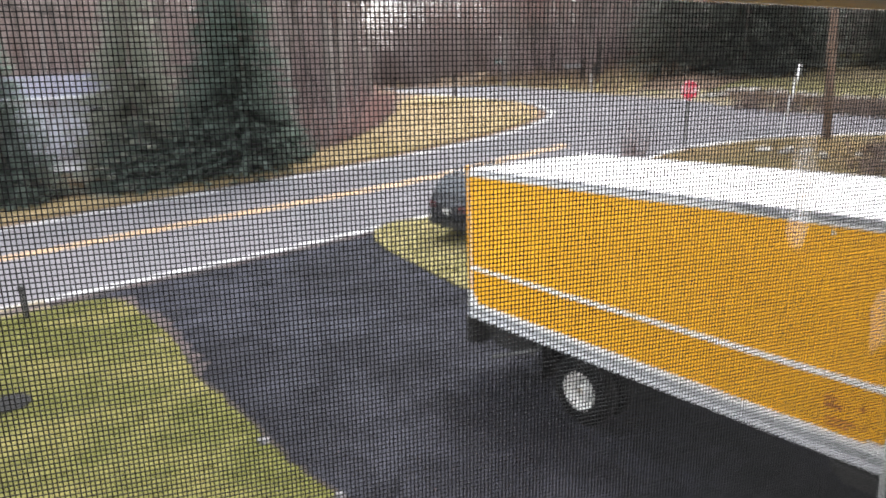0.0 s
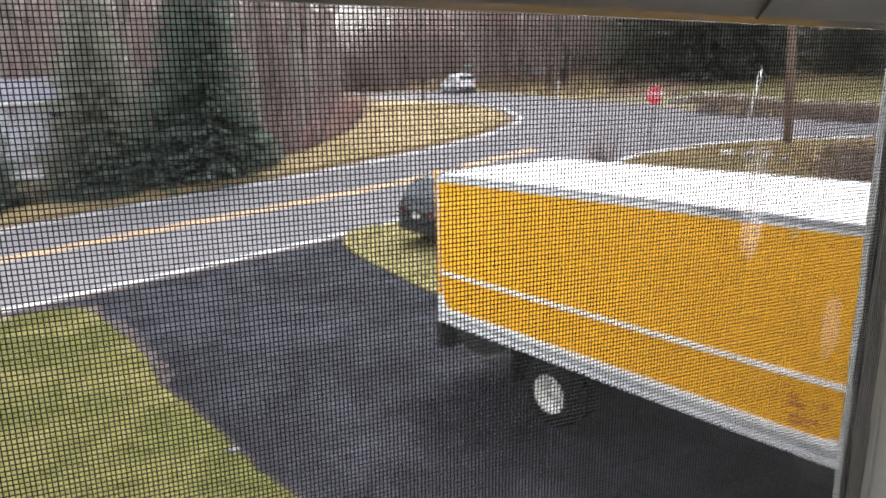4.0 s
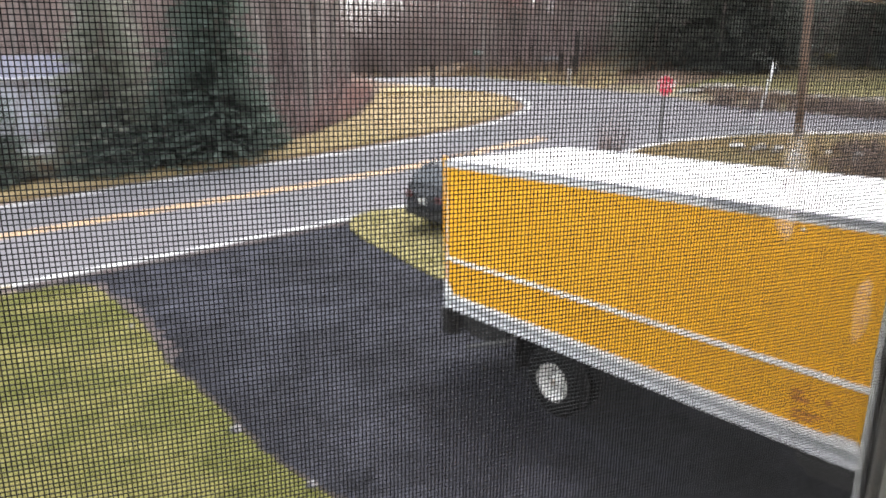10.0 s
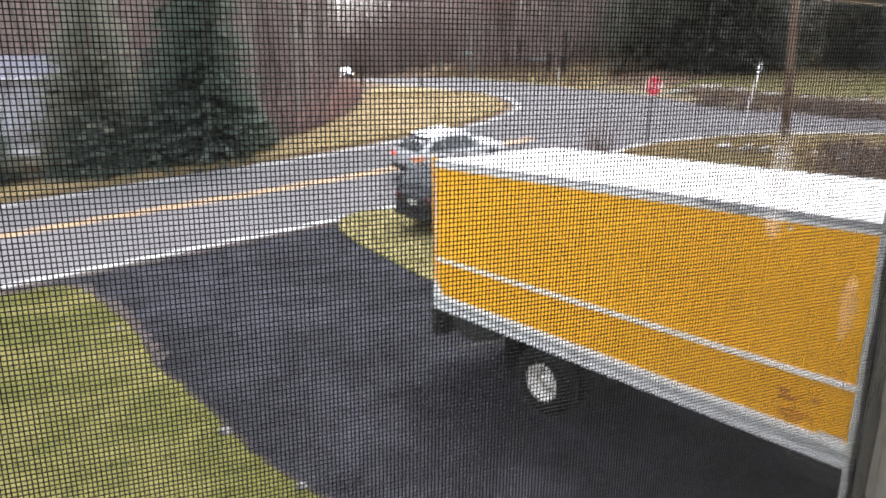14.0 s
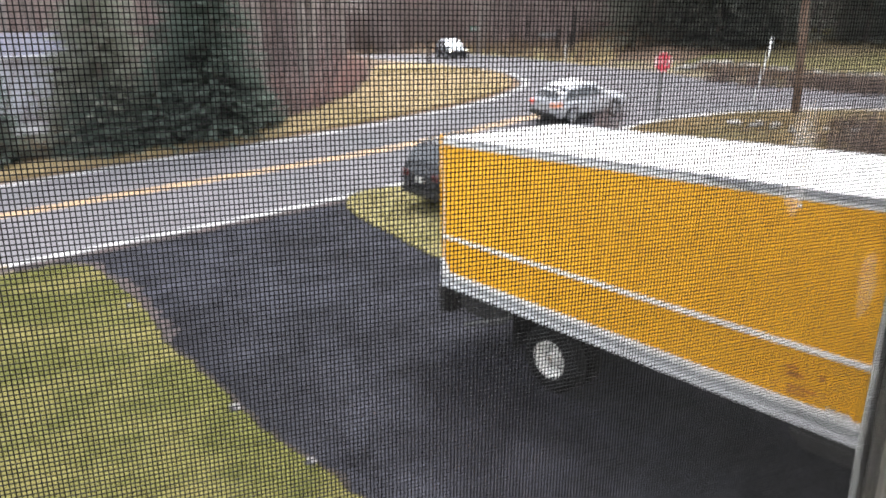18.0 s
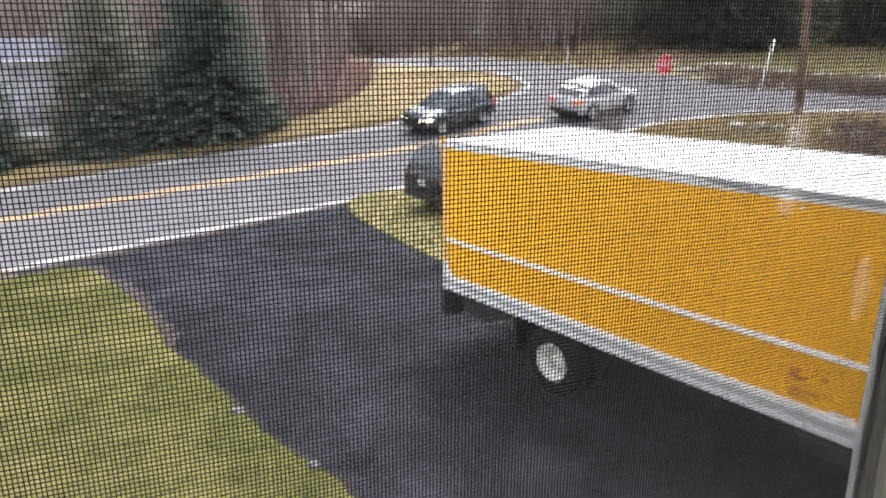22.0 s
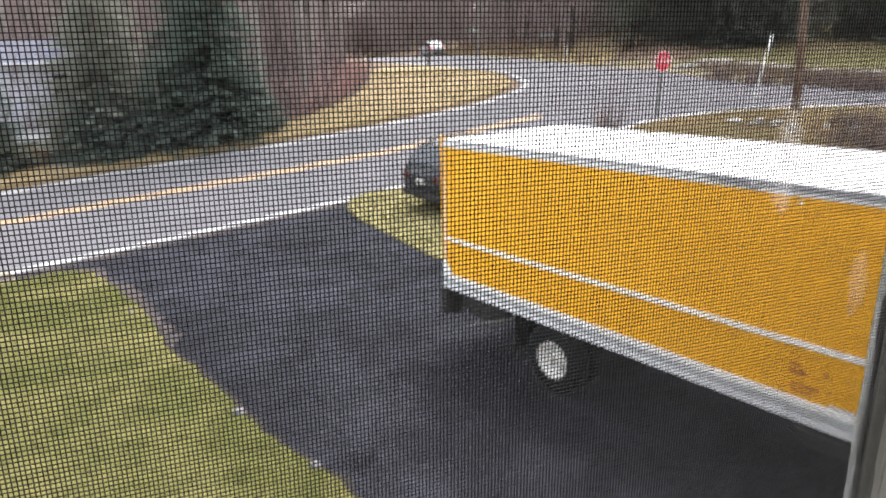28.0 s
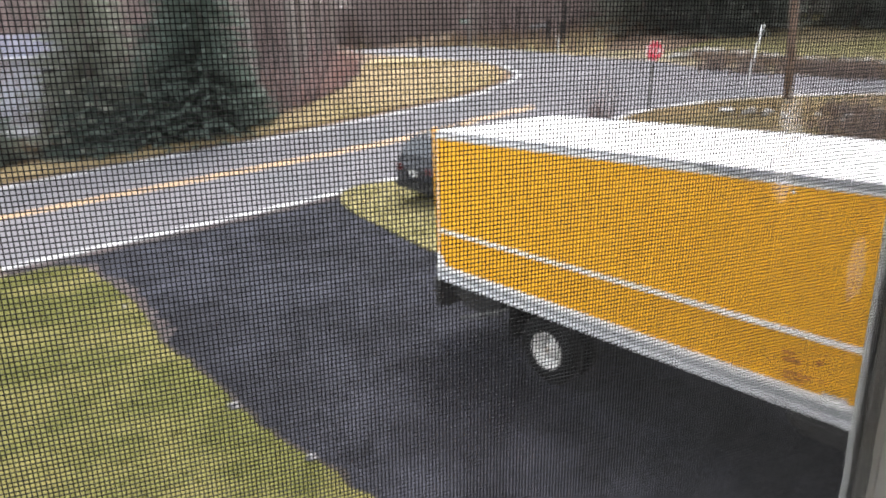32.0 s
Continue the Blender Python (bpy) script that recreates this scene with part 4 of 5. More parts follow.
def suv(name, m, paint, label, head="lamp_clear", tail="lamp_red", amber=None, group="", roof=1.0, glass="windscreen", sloped=False, spoiler=True):
    upper = [(x, z, hb, min(hb, hr * roof)) for x, z, hb, hr in (SLOPED if sloped else UPPER)]
    car = thing(name, m, label, "car", group)
    rings = []
    for x, z0, z1, hw in LOWER:
        half = [(hw * 0.86, z0), (hw * 0.985, z0 + 0.10), (hw, z0 + 0.28), (hw * 0.985, z1 - 0.16), (hw * 0.95, z1 - 0.04), (hw * 0.82, z1), (hw * 0.4, z1 + 0.025)]
        rings.append([(x, y, z) for y, z in half] + [(x, -y, z) for y, z in half[::-1]])
    part("body", loft(rings), paint, car, smooth=True)
    rings = []
    for x, zr, hb, hr in upper:
        zb = lerp_rows(LOWER, x)[2] - 0.03
        zr = max(zr, zb + 0.02)
        half = [(hb, zb), (hb + (hr - hb) * 0.96, zr - min(0.08, (zr - zb) * 0.4)), (hr - 0.05, zr - 0.02), (hr * 0.5, zr)]
        rings.append([(x, y, z) for y, z in half] + [(x, -y, z) for y, z in half[::-1]])
    part("glasshouse", loft(rings), paint, car, smooth=True)
    # side windows
    for sgn in (1, -1):
        for x0, x1, lx in ((-1.78, -1.02, 0.1), (-0.95, -0.12, 0.0), (-0.05, 0.62, -0.2)):
            bm = bmesh.new()
            grid = []
            for i in range(5):
                x = x0 + (x1 - x0) * i / 4
                col = []
                for f in (0.16, 0.5, 0.86):
                    xx = x
                    if lx > 0:
                        xx = max(x, x0 + 0.35 * f)
                    if lx < 0:
                        xx = min(x, x1 - 0.42 * f)
                    a = side_at(xx, f, 0.008, upper)
                    col.append(bm.verts.new((a[0], a[1] * sgn, a[2])))
                grid.append(col)
            for a, b in zip(grid, grid[1:]):
                for j in range(2):
                    bm.faces.new((a[j], b[j], b[j + 1], a[j + 1]))
            ext = bmesh.ops.extrude_face_region(bm, geom=bm.faces[:])
            for v in ext["geom"]:
                if isinstance(v, bmesh.types.BMVert):
                    v.co.y -= 0.03 * sgn
            bmesh.ops.remove_doubles(bm, verts=bm.verts[:], dist=0.002)
            part("side_window", bm, M["car_glass"], car)

    def across(x0, x1, w, off, nm, k=5):
        bm = bmesh.new()
        rows_ = []
        for i in range(k):
            x = x0 + (x1 - x0) * i / (k - 1)
            zr, hr = lerp_rows(upper, x)[1], lerp_rows(upper, x)[3]
            rows_.append([bm.verts.new((x + off, y * (hr - 0.06) * w, zr + 0.006 - 0.02 * abs(y) ** 2)) for y in (-1, -0.5, 0, 0.5, 1)])
        for a, b in zip(rows_, rows_[1:]):
            for j in range(4):
                bm.faces.new((a[j], a[j + 1], b[j + 1], b[j]))
        ext = bmesh.ops.extrude_face_region(bm, geom=bm.faces[:])
        for v in ext["geom"]:
            if isinstance(v, bmesh.types.BMVert):
                v.co.z -= 0.03
        part(nm, bm, M[glass if nm == "windscreen" else "car_glass"], car)

    across(0.36, 1.06, 0.98, 0.012, "windscreen")
    across(-2.12, -1.42 if sloped else -1.80, 0.98, -0.012, "rear_window")
    for sgn in (1, -1):
        hl = [[(2.0, sgn * 0.885, 0.78), (2.0, sgn * 0.90, 0.70), (2.0, sgn * 0.80, 0.70), (2.0, sgn * 0.80, 0.80)], [(2.24, sgn * 0.80, 0.75), (2.24, sgn * 0.82, 0.67), (2.27, sgn * 0.55, 0.66), (2.27, sgn * 0.55, 0.76)], [(2.30, sgn * 0.66, 0.74), (2.30, sgn * 0.68, 0.66), (2.335, sgn * 0.42, 0.655), (2.335, sgn * 0.42, 0.73)]]
        part("headlamp", loft(hl), M[head], car)
        tl = [[(-1.98, sgn * 0.895, 0.98), (-1.98, sgn * 0.925, 0.84), (-1.98, sgn * 0.8, 0.84), (-1.98, sgn * 0.8, 0.98)], [(-2.24, sgn * 0.845, 0.97), (-2.26, sgn * 0.86, 0.82), (-2.27, sgn * 0.7, 0.82), (-2.25, sgn * 0.7, 0.97)], [(-2.31, sgn * 0.72, 0.95), (-2.325, sgn * 0.74, 0.82), (-2.325, sgn * 0.48, 0.82), (-2.31, sgn * 0.48, 0.95)]]
        lamp = amber if (amber and sgn < 0) else tail
        part("tail_lamp", loft(tl), M[lamp], car)
        part("mirror", boxes((0.62, 0.78, sgn * 0.90 if sgn > 0 else -1.07, 1.07 if sgn > 0 else -0.90, 1.0, 1.13), bevel=0.03), paint, car)
        for x in (-0.98, -0.08, 0.86):
            part("door_line", boxes((x, x + 0.014, sgn * 0.935 - 0.006, sgn * 0.935 + 0.004, 0.36, 0.95)), M["trim_black"], car)
        for x in (-0.42, 0.48):
            part("door_handle", boxes((x, x + 0.22, sgn * 0.935 - 0.015, sgn * 0.935 + 0.015, 0.82, 0.855), bevel=0.008), paint, car)
        part("roof_rail", tubes(((-1.1, sgn * 0.60, 1.60), (-0.6, sgn * 0.60, 1.64), 0.016), ((-0.6, sgn * 0.60, 1.64), (0.0, sgn * 0.59, 1.63), 0.016)) if sloped else tubes(((-1.6, sgn * 0.60, 1.68), (-0.6, sgn * 0.60, 1.725), 0.016), ((-0.6, sgn * 0.60, 1.725), (0.1, sgn * 0.59, 1.70), 0.016)), M["trim_black"], car)
        part("sill", boxes((-1.0, 0.98, sgn * 0.90 - 0.03, sgn * 0.90 + 0.035, 0.24, 0.36), bevel=0.015), M["trim_black"], car)
        for x in (-1.36, 1.38):
            bm = bmesh.new()
            for i in range(12):
                a0, a1 = math.pi * (i / 12 * 1.16 - 0.08), math.pi * ((i + 1) / 12 * 1.16 - 0.08)
                for a, b in ((a0, a1),):
                    q = [(x + math.cos(t) * r, sgn * (0.942 if r < 0.43 else 0.93), 0.36 + math.sin(t) * r) for t, r in ((a, 0.355), (b, 0.355), (b, 0.435), (a, 0.435))]
                    vs = [bm.verts.new(p) for p in q] + [bm.verts.new((p[0], sgn * 0.80, p[2])) for p in q]
                    bm.faces.new(vs[:4])
                    bm.faces.new(vs[4:])
                    for j in range(4):
                        bm.faces.new((vs[j], vs[(j + 1) % 4], vs[4 + (j + 1) % 4], vs[4 + j]))
            part("wheel_arch", bm, M["trim_black"], car)
    part("rear_bumper", boxes((-2.37, -2.12, -0.80, 0.80, 0.36, 0.56), bevel=0.05), M["trim_black"], car)
    part("front_bumper", boxes((2.1, 2.37, -0.74, 0.74, 0.34, 0.48), bevel=0.05), M["trim_black"], car)
    part("grille", boxes((2.25, 2.355, -0.40, 0.40, 0.54, 0.74), bevel=0.03), M["trim_black"], car)
    part("number_plate", boxes((-2.35, -2.325, -0.16, 0.16, 0.72, 0.84), bevel=0.004), M["plate"], car)
    if spoiler:
        part("spoiler", boxes((-1.55, -1.3, -0.58, 0.58, 1.50, 1.53) if sloped else (-2.0, -1.72, -0.60, 0.60, 1.60, 1.635), bevel=0.012), paint, car)
    part("underbody", boxes((-2.0, 2.0, -0.78, 0.78, 0.2, 0.34), bevel=0.03), M["trim_black"], car)
    for x in (-1.36, 1.38):
        for y, out in ((0.815, 1), (-0.815, -1)):
            wheel(car, "wheel", pose(x, y, 0.35), 0.35, 0.24, 0.235, M["rim"], out, spokes=5)
    return car


HEAD = math.degrees(math.atan2(DY, DX))
white_suv = suv("white_suv", pose(60, 12, 0.012), M["pale_paint"], "white sport utility car passing on the side road", group="passing cars")
silver_suv = suv("silver_suv", pose(-60, -30, 0.012) @ Matrix.Diagonal((0.91, 0.95, 0.97, 1)), M["silver"], "silver sport utility car with its brake lamps lit", tail="lamp_brake", amber="lamp_amber", group="passing cars", sloped=True)
dark_suv = suv("dark_suv", pose(-40, 130, 0.012) @ Matrix.Diagonal((0.89, 0.93, 0.93, 1)), M["navy_paint"], "dark sport utility car with its headlamps on", head="lamp_lit", group="passing cars")
parked = suv("parked_suv", pose(1.15, 19.95, ground_z(1.15, 19.95) + 0.05, 0, 0, HEAD) @ Matrix.Diagonal((1, 0.96, 1.04, 1)), M["black_paint"], "black sport utility car parked on the verge behind the truck", tail="lamp_dark", roof=1.12, spoiler=False)

# ---- signs, poles, wires ----
sign = thing("stop_sign", pose(8.97, 30.45, 0.77, 0, 3.0, 15), "red octagonal stop sign on a thin steel post", "sign")
part("post", boxes((-0.045, 0.045, 0.012, 0.06, 0.0, 2.66), bevel=0.005), M["post_steel"], sign, "thin dark steel post")


def octagon(r, y0, y1):
    bm = bmesh.new()
    ring = [[bm.verts.new((r * math.sin(math.pi / 8 + i * math.pi / 4), y, 2.3 + r * math.cos(math.pi / 8 + i * math.pi / 4))) for i in range(8)] for y in (y0, y1)]
    bm.faces.new(ring[0])
    bm.faces.new(ring[1][::-1])
    for i in range(8):
        bm.faces.new((ring[0][i], ring[0][(i + 1) % 8], ring[1][(i + 1) % 8], ring[1][i]))
    return bm


part("border", octagon(0.415, 0.0, 0.010), M["sign_white"], sign, "white border")
part("face", octagon(0.395, -0.004, 0.002), M["sign_red"], sign, "red face")
txt = bpy.data.curves.new("lettering", "FONT")
txt.body = "STOP"
txt.size, txt.align_x, txt.align_y, txt.extrude = 0.34, "CENTER", "CENTER", 0.002
txt.materials.append(M["sign_white"])
letters = new("lettering", txt)
letters.parent = sign
letters.matrix_basis = pose(0, -0.008, 2.3, 90, 0, 0)

pole = thing("utility_pole", pose(14.8, 30.5, 0.85, 0, -2.5, 0), "brown wooden utility pole standing by the road", "utility pole")
part("shaft", tubes(((0, 0, 0), (0, 0, 11), 0.18, 0.14), n=16), M["pole_wood"], pole, smooth=True)
part("crossarm", boxes((-1.1, 1.1, -0.2, -0.1, 10.2, 10.32), bevel=0.01), M["pole_wood"], pole)
for x in (-1.0, -0.5, 0.5, 1.0):
    part("insulator", tubes(((x, -0.15, 10.32), (x, -0.15, 10.46), 0.04)), M["rail"], pole)
guy = thing("guy_guard", pose(13.48, 31.9, 0.88, 0, 11.2, 0), "white marker tube on a slanting guy wire", "guy wire")
part("marker_tube", tubes(((0, 0, 0), (0, 0, 3.1), 0.04), n=12), M["sign_white"], guy, "white plastic tube", True)
green = thing("street_sign", pose(3.7, 79, ground_z(3.7, 79), 0, 0, 10), "small green street name sign on a post", "sign")
part("post", tubes(((0, 0, 0), (0, 0, 2.5), 0.04)), M["post_steel"], green)
part("blade", boxes((-0.65, 0.65, -0.01, 0.01, 2.1, 2.5), bevel=0.004), M["sign_green"], green, "green name blade")
part("name_bar", boxes((-0.5, 0.45, -0.014, -0.0105, 2.24, 2.36)), M["sign_white"], green, "white lettering shown as a bar")
marker = thing("white_marker", pose(9.1, 54.5, ground_z(9.1, 54.5)), "thin white marker post at the road edge", "post")
part("post", tubes(((0, 0, 0), (0, 0, 1.2), 0.05)), M["sign_white"], marker)


def hung(pts, r):
    bm = bmesh.new()
    line = smooth_line(pts, 6)
    for a, b in zip(line, line[1:]):
        tube(bm, a, b, r, n=6, caps=False)
    bmesh.ops.remove_doubles(bm, verts=bm.verts[:], dist=r * 0.8)
    return bm


tagged(part("power_line", hung([(-34, 8, 10.2), (-20, 16.5, 7.75), (-13.9, 20, 6.9), (-10.4, 22, 6.25), (-6.4, 25, 6.85), (3, 28, 8.7), (14.4, 30.4, 11.0)], 0.016), M["cable"]), "black overhead power line sagging along the road", "cable")
post = thing("post", pose(-9.1, 13.6, ground_z(-9.1, 13.6)), "short black marker post at the lawn's edge", "post")
part("shaft", boxes((-0.035, 0.035, -0.035, 0.035, 0, 0.62), bevel=0.008), M["trim_black"], post)
part("cap", boxes((-0.075, 0.075, -0.06, 0.06, 0.60, 0.74), bevel=0.02), M["trim_black"], post)
lid = turned([(0.0, 0.30), (0.03, 0.31), (0.055, 0.27), (0.06, 0.1)], 28, "z")
ob = part("lid", lid, M["rubber"])
ob.matrix_basis = pose(-6.85, 9.43, ground_z(-6.85, 9.43) + 0.045, 2.0, 0, 0)
tagged(ob, "dark round lid lying in the lawn", "lid")


def rock(name, x, y, r, seed, label="dark rough stone at the drive's edge", z=None, group="edging stones", mat="stone", flat=0.7, long=1.0):
    rr = random.Random(seed)
    bm = bmesh.new()
    bmesh.ops.create_icosphere(bm, subdivisions=2, radius=r)
    off = Vector((rr.uniform(0, 50), rr.uniform(0, 50), rr.uniform(0, 50)))
    for v in bm.verts:
        v.co *= 1 + 0.45 * noise.noise(v.co / r * 1.1 + off)
        v.co.z *= flat
        v.co.x *= long
    ob = part(name, bm, M[mat])
    ob.matrix_basis = pose(x, y, (ground_z(x, y) + 0.03 if z is None else z) + r * 0.3, 0, 0, rr.uniform(0, 360) if long == 1.0 else rr.uniform(-12, 12))
    return tagged(ob, label, "stone", group)


for i, (x, y, r) in enumerate(((-2.66, 8.03, 0.075), (-1.48, 6.76, 0.07), (-5.64, 11.95, 0.05), (-7.3, 14.2, 0.045))):
    rock("stone", x, y, r, i, mat="stone_dark")
for i in range(34):
    t = i / 33
    x, y = (15.8 + 6.4 * t + random.uniform(-0.4, 0.4), 43.7 - 7.3 * t + random.uniform(-0.4, 0.4))
    rock("wall_stone", x, y, random.uniform(0.2, 0.4), 40 + i, "grey field stone of a tumbled wall", None, "tumbled stone wall", "stone_pale" if i % 6 == 0 else "stone")
# dark posts and a pale pile far off, beyond the side road
for x, y, h, r in ((-0.87, 52.8, 1.5, 0.09), (-5.4, 55.7, 1.3, 0.08), (3.9, 76.0, 1.0, 0.12), (9.6, 62.0, 1.7, 0.13), (10.4, 60.5, 1.3, 0.09)):
    far_post = thing("road_post", pose(x, y, ground_z(x, y)), "dark weathered wooden post by the side road", "post", "roadside posts")
    part("shaft", tubes(((0, 0, -0.05), (0, 0, h), r, r * 0.9), n=8), M["bark_dark"], far_post)
    part("cap", boxes((-r * 1.3, r * 1.3, -r * 1.3, r * 1.3, h, h + 0.12), bevel=0.02), M["bark_dark"], far_post)
for x, y, h in ((8.0, 70.3, 3.0), (10.5, 59.8, 3.4)):
    snag = thing("tree_stub", pose(x, y, ground_z(x, y)), "dark broken tree trunk beyond the side road", "tree stub", "broken trunks")
    part("trunk", tubes(((0, 0, -0.1), (0.05, 0, h * 0.6), 0.17, 0.14), ((0.05, 0, h * 0.6), (-0.04, 0.03, h), 0.14, 0.09), n=9), M["bark_dark"], snag)
    part("branch", tubes(((0.03, 0, h * 0.55), (0.5, 0.1, h * 0.85), 0.06, 0.03), n=6), M["bark_dark"], snag)
board = thing("notice_board", pose(9.2, 64.6, ground_z(9.2, 64.6), 0, 0, 6), "weathered pale board on two dark posts", "board")
part("panel", boxes((-0.85, 0.85, -0.03, 0.03, 1.05, 1.38), bevel=0.01), M["concrete"], board, "weathered pale board")
for x in (-0.6, 0.6):
    part("post", boxes((x - 0.05, x + 0.05, 0.032, 0.12, -0.05, 1.42), bevel=0.01), M["bark_dark"], board)
for i in range(30):
    t = random.random()
    rock("pile_stone", 13.7 + 3.2 * t + random.uniform(-0.4, 0.4), 42.6 + 1.2 * t + random.uniform(-0.7, 0.7), random.uniform(0.14, 0.34), 120 + i, "pale field stone of a loose pile", None, "stone pile", "stone_pale")
rock("boulder", 11.55, 28.65, 0.28, 90, "pale flat boulder on the corner verge", None, "corner stones", "stone_pale", 0.36, 1.2)
for i, (x, y, r) in enumerate(((12.0, 28.1, 0.16), (12.35, 28.3, 0.22), (12.6, 27.7, 0.15), (12.9, 28.0, 0.2), (13.2, 27.4, 0.13), (13.0, 26.8, 0.14), (14.3, 25.2, 0.13), (14.9, 26.1, 0.16), (15.6, 25.4, 0.14), (16.3, 26.4, 0.18), (16.9, 25.6, 0.15), (15.2, 27.2, 0.15), (14.1, 26.6, 0.12))):
    rock("field_stone", x, y, r, 200 + i, "broken grey stone in the corner brush", ground_z(x, y) + (0.05 if x < 13.5 else 0.16), "corner stones", "stone_pale" if i % 5 == 4 else "stone", 0.5)


# ---- trees ----
def spruce_mesh(h, r, seed, dens=1.0, spray=1.0):
    """Crown of a spruce: whorls of drooping boughs, each a tapering fan of small hanging sprays."""
    rr = random.Random(seed)
    verts, faces = [], []
    z = 0.25
    while z < h - 0.15:
        f = 1 - z / h
        reach = r * min(1.0, 1.12 * f) ** 0.85 * rr.uniform(0.88, 1.06) + 0.10
        for _ in range(max(4, int((6 + 10 * f) * dens))):
            a = rr.uniform(0, 6.28)
            L = reach * rr.uniform(0.72, 1.12)
            zb = z + rr.uniform(-0.28, 0.28)
            dz = -rr.uniform(0.18, 0.46)
            k = max(3, int(L / 0.15))
            for j in range(k):
                t = ((j + rr.uniform(0.1, 1.0)) / k) ** 0.62
                cx, cy, cz = math.cos(a) * L * t, math.sin(a) * L * t, zb + dz * L * t + 0.16 * L * t * t
                for side in (-1, 1):
                    b = a + side * rr.uniform(0.3, 1.1)
                    s = spray * rr.uniform(0.13, 0.27) * (1.25 - 0.4 * t) * (0.6 + 0.5 * f)
                    ex, ey, ez = cx + math.cos(b) * s, cy + math.sin(b) * s, cz - rr.uniform(0.1, 0.55) * s
                    w = s * 0.30
                    px, py = -math.sin(b) * w, math.cos(b) * w
                    mx, my, mz = (cx + ex) / 2, (cy + ey) / 2, (cz + ez) / 2
                    n = len(verts)
                    verts += [(cx, cy, cz), (mx + px, my + py, mz - w * 0.5), (ex, ey, ez), (mx - px, my - py, mz + w * 0.2)]
                    faces.append((n, n + 1, n + 2, n + 3))
        z += rr.uniform(0.14, 0.22) / dens ** 0.5
    return verts, faces


def spruce(name, h, r, seed, material, label, dens=1.0, spray=1.0):
    t = thing(name, Matrix.Identity(4), label, "tree", "evergreens by the road")
    part("trunk", tubes(((0, 0, 0), (0, 0, h * 0.97), 0.16, 0.02), n=8), M["bark"], t)
    raw("crown", *spruce_mesh(h, r, seed, dens, spray), material, t)
    return t


def bare_meshes(h, seed, spread=0.55):
    """Trunk with limbs, and the fine twigs, of a leafless tree."""
    rr = random.Random(seed)
    wood = bmesh.new()
    tv, tf = [], []

    def grow(p, d, L, r, depth):
        q = p
        steps = 3 if depth < 2 else 2
        rad = r
        for i in range(steps):
            d2 = (d + Vector((rr.uniform(-1, 1), rr.uniform(-1, 1), rr.uniform(-0.2, 0.8))) * 0.13).normalized()
            e = q + d2 * (L / steps)
            tube(wood, q, e, rad, rad * 0.78, n=6 if depth < 1 else 4, caps=False)
            rad *= 0.78
            q, d = e, d2
            if depth < 3:
                for _ in range(2 if depth else (0 if i == 0 else 2)):
                    side = Vector((rr.uniform(-1, 1), rr.uniform(-1, 1), rr.uniform(0.1, 0.9))).normalized()
                    grow(q, (d * (1 - spread) + side * spread).normalized(), L * rr.uniform(0.42, 0.62), rad * 0.6, depth + 1)
            else:
                for _ in range(3):
                    side = Vector((rr.uniform(-1, 1), rr.uniform(-1, 1), rr.uniform(-0.2, 1))).normalized()
                    g = (d * 0.5 + side * 0.7).normalized() * L * rr.uniform(0.6, 1.3)
                    n = len(tv)
                    o = side.orthogonal().normalized() * 0.012
                    tv.extend([tuple(q - o), tuple(q + o), tuple(q + g)])
                    tf.append((n, n + 1, n + 2))

    grow(Vector((0, 0, -0.1)), Vector((0, 0, 1)), h * 0.62, h * 0.0125, 0)
    return wood, tv, tf


def bare_tree(name, h, seed, label, twig="twig", spread=0.55):
    t = thing(name, Matrix.Identity(4), label, "tree", "leafless wood")
    wood, tv, tf = bare_meshes(h, seed, spread)
    part("trunk", wood, M["bark"], t)
    raw("crown", tv, tf, M[twig], t)
    return t

SPOTS = random.Random(21)


def stand(x, y, turn=0.0, sink=0.05, lean=0.0):
    return pose(x, y, ground_z(x, y) - sink, lean, lean * 0.7, turn)


dark_a = spruce("spruce", 9.4, 2.5, 1, M["spruce"], "dense dark green spruce at the road's edge", 1.7)
dark_a.matrix_basis = stand(-9.1, 29.2) @ pose(0, 0, 0, 0, 3.0, 0)
copy_thing(dark_a, stand(-10.9, 33.0, 130))
thin_a = spruce("thin_spruce", 9.8, 2.35, 2, M["spruce_old"], "grey-green spruce at the road's edge", 1.15)
thin_a.matrix_basis = stand(-12.9, 27.6, 40) @ pose(0, 0, 0, 0, 3.5, 0)
copy_thing(thin_a, stand(-14.6, 32.0, 200) @ Matrix.Scale(0.9, 4))
copy_thing(dark_a, stand(-16.55, 25.2, 300) @ pose(0, 0, 0, 0, 2, 0) @ Matrix.Scale(0.78, 4))
low = spruce("young_spruce", 3.4, 1.6, 3, M["spruce"], "low bushy young spruce under the tall ones", 1.6)
low.matrix_basis = stand(-10.7, 27.6)
copy_thing(low, stand(-12.1, 26.4, 100) @ Matrix.Scale(0.8, 4))
copy_thing(low, stand(-7.7, 30.6, 200) @ Matrix.Scale(0.75, 4))
copy_thing(low, stand(-11.6, 29.8, 15))
copy_thing(low, stand(-13.0, 26.3, 40) @ Matrix.Scale(0.7, 4))

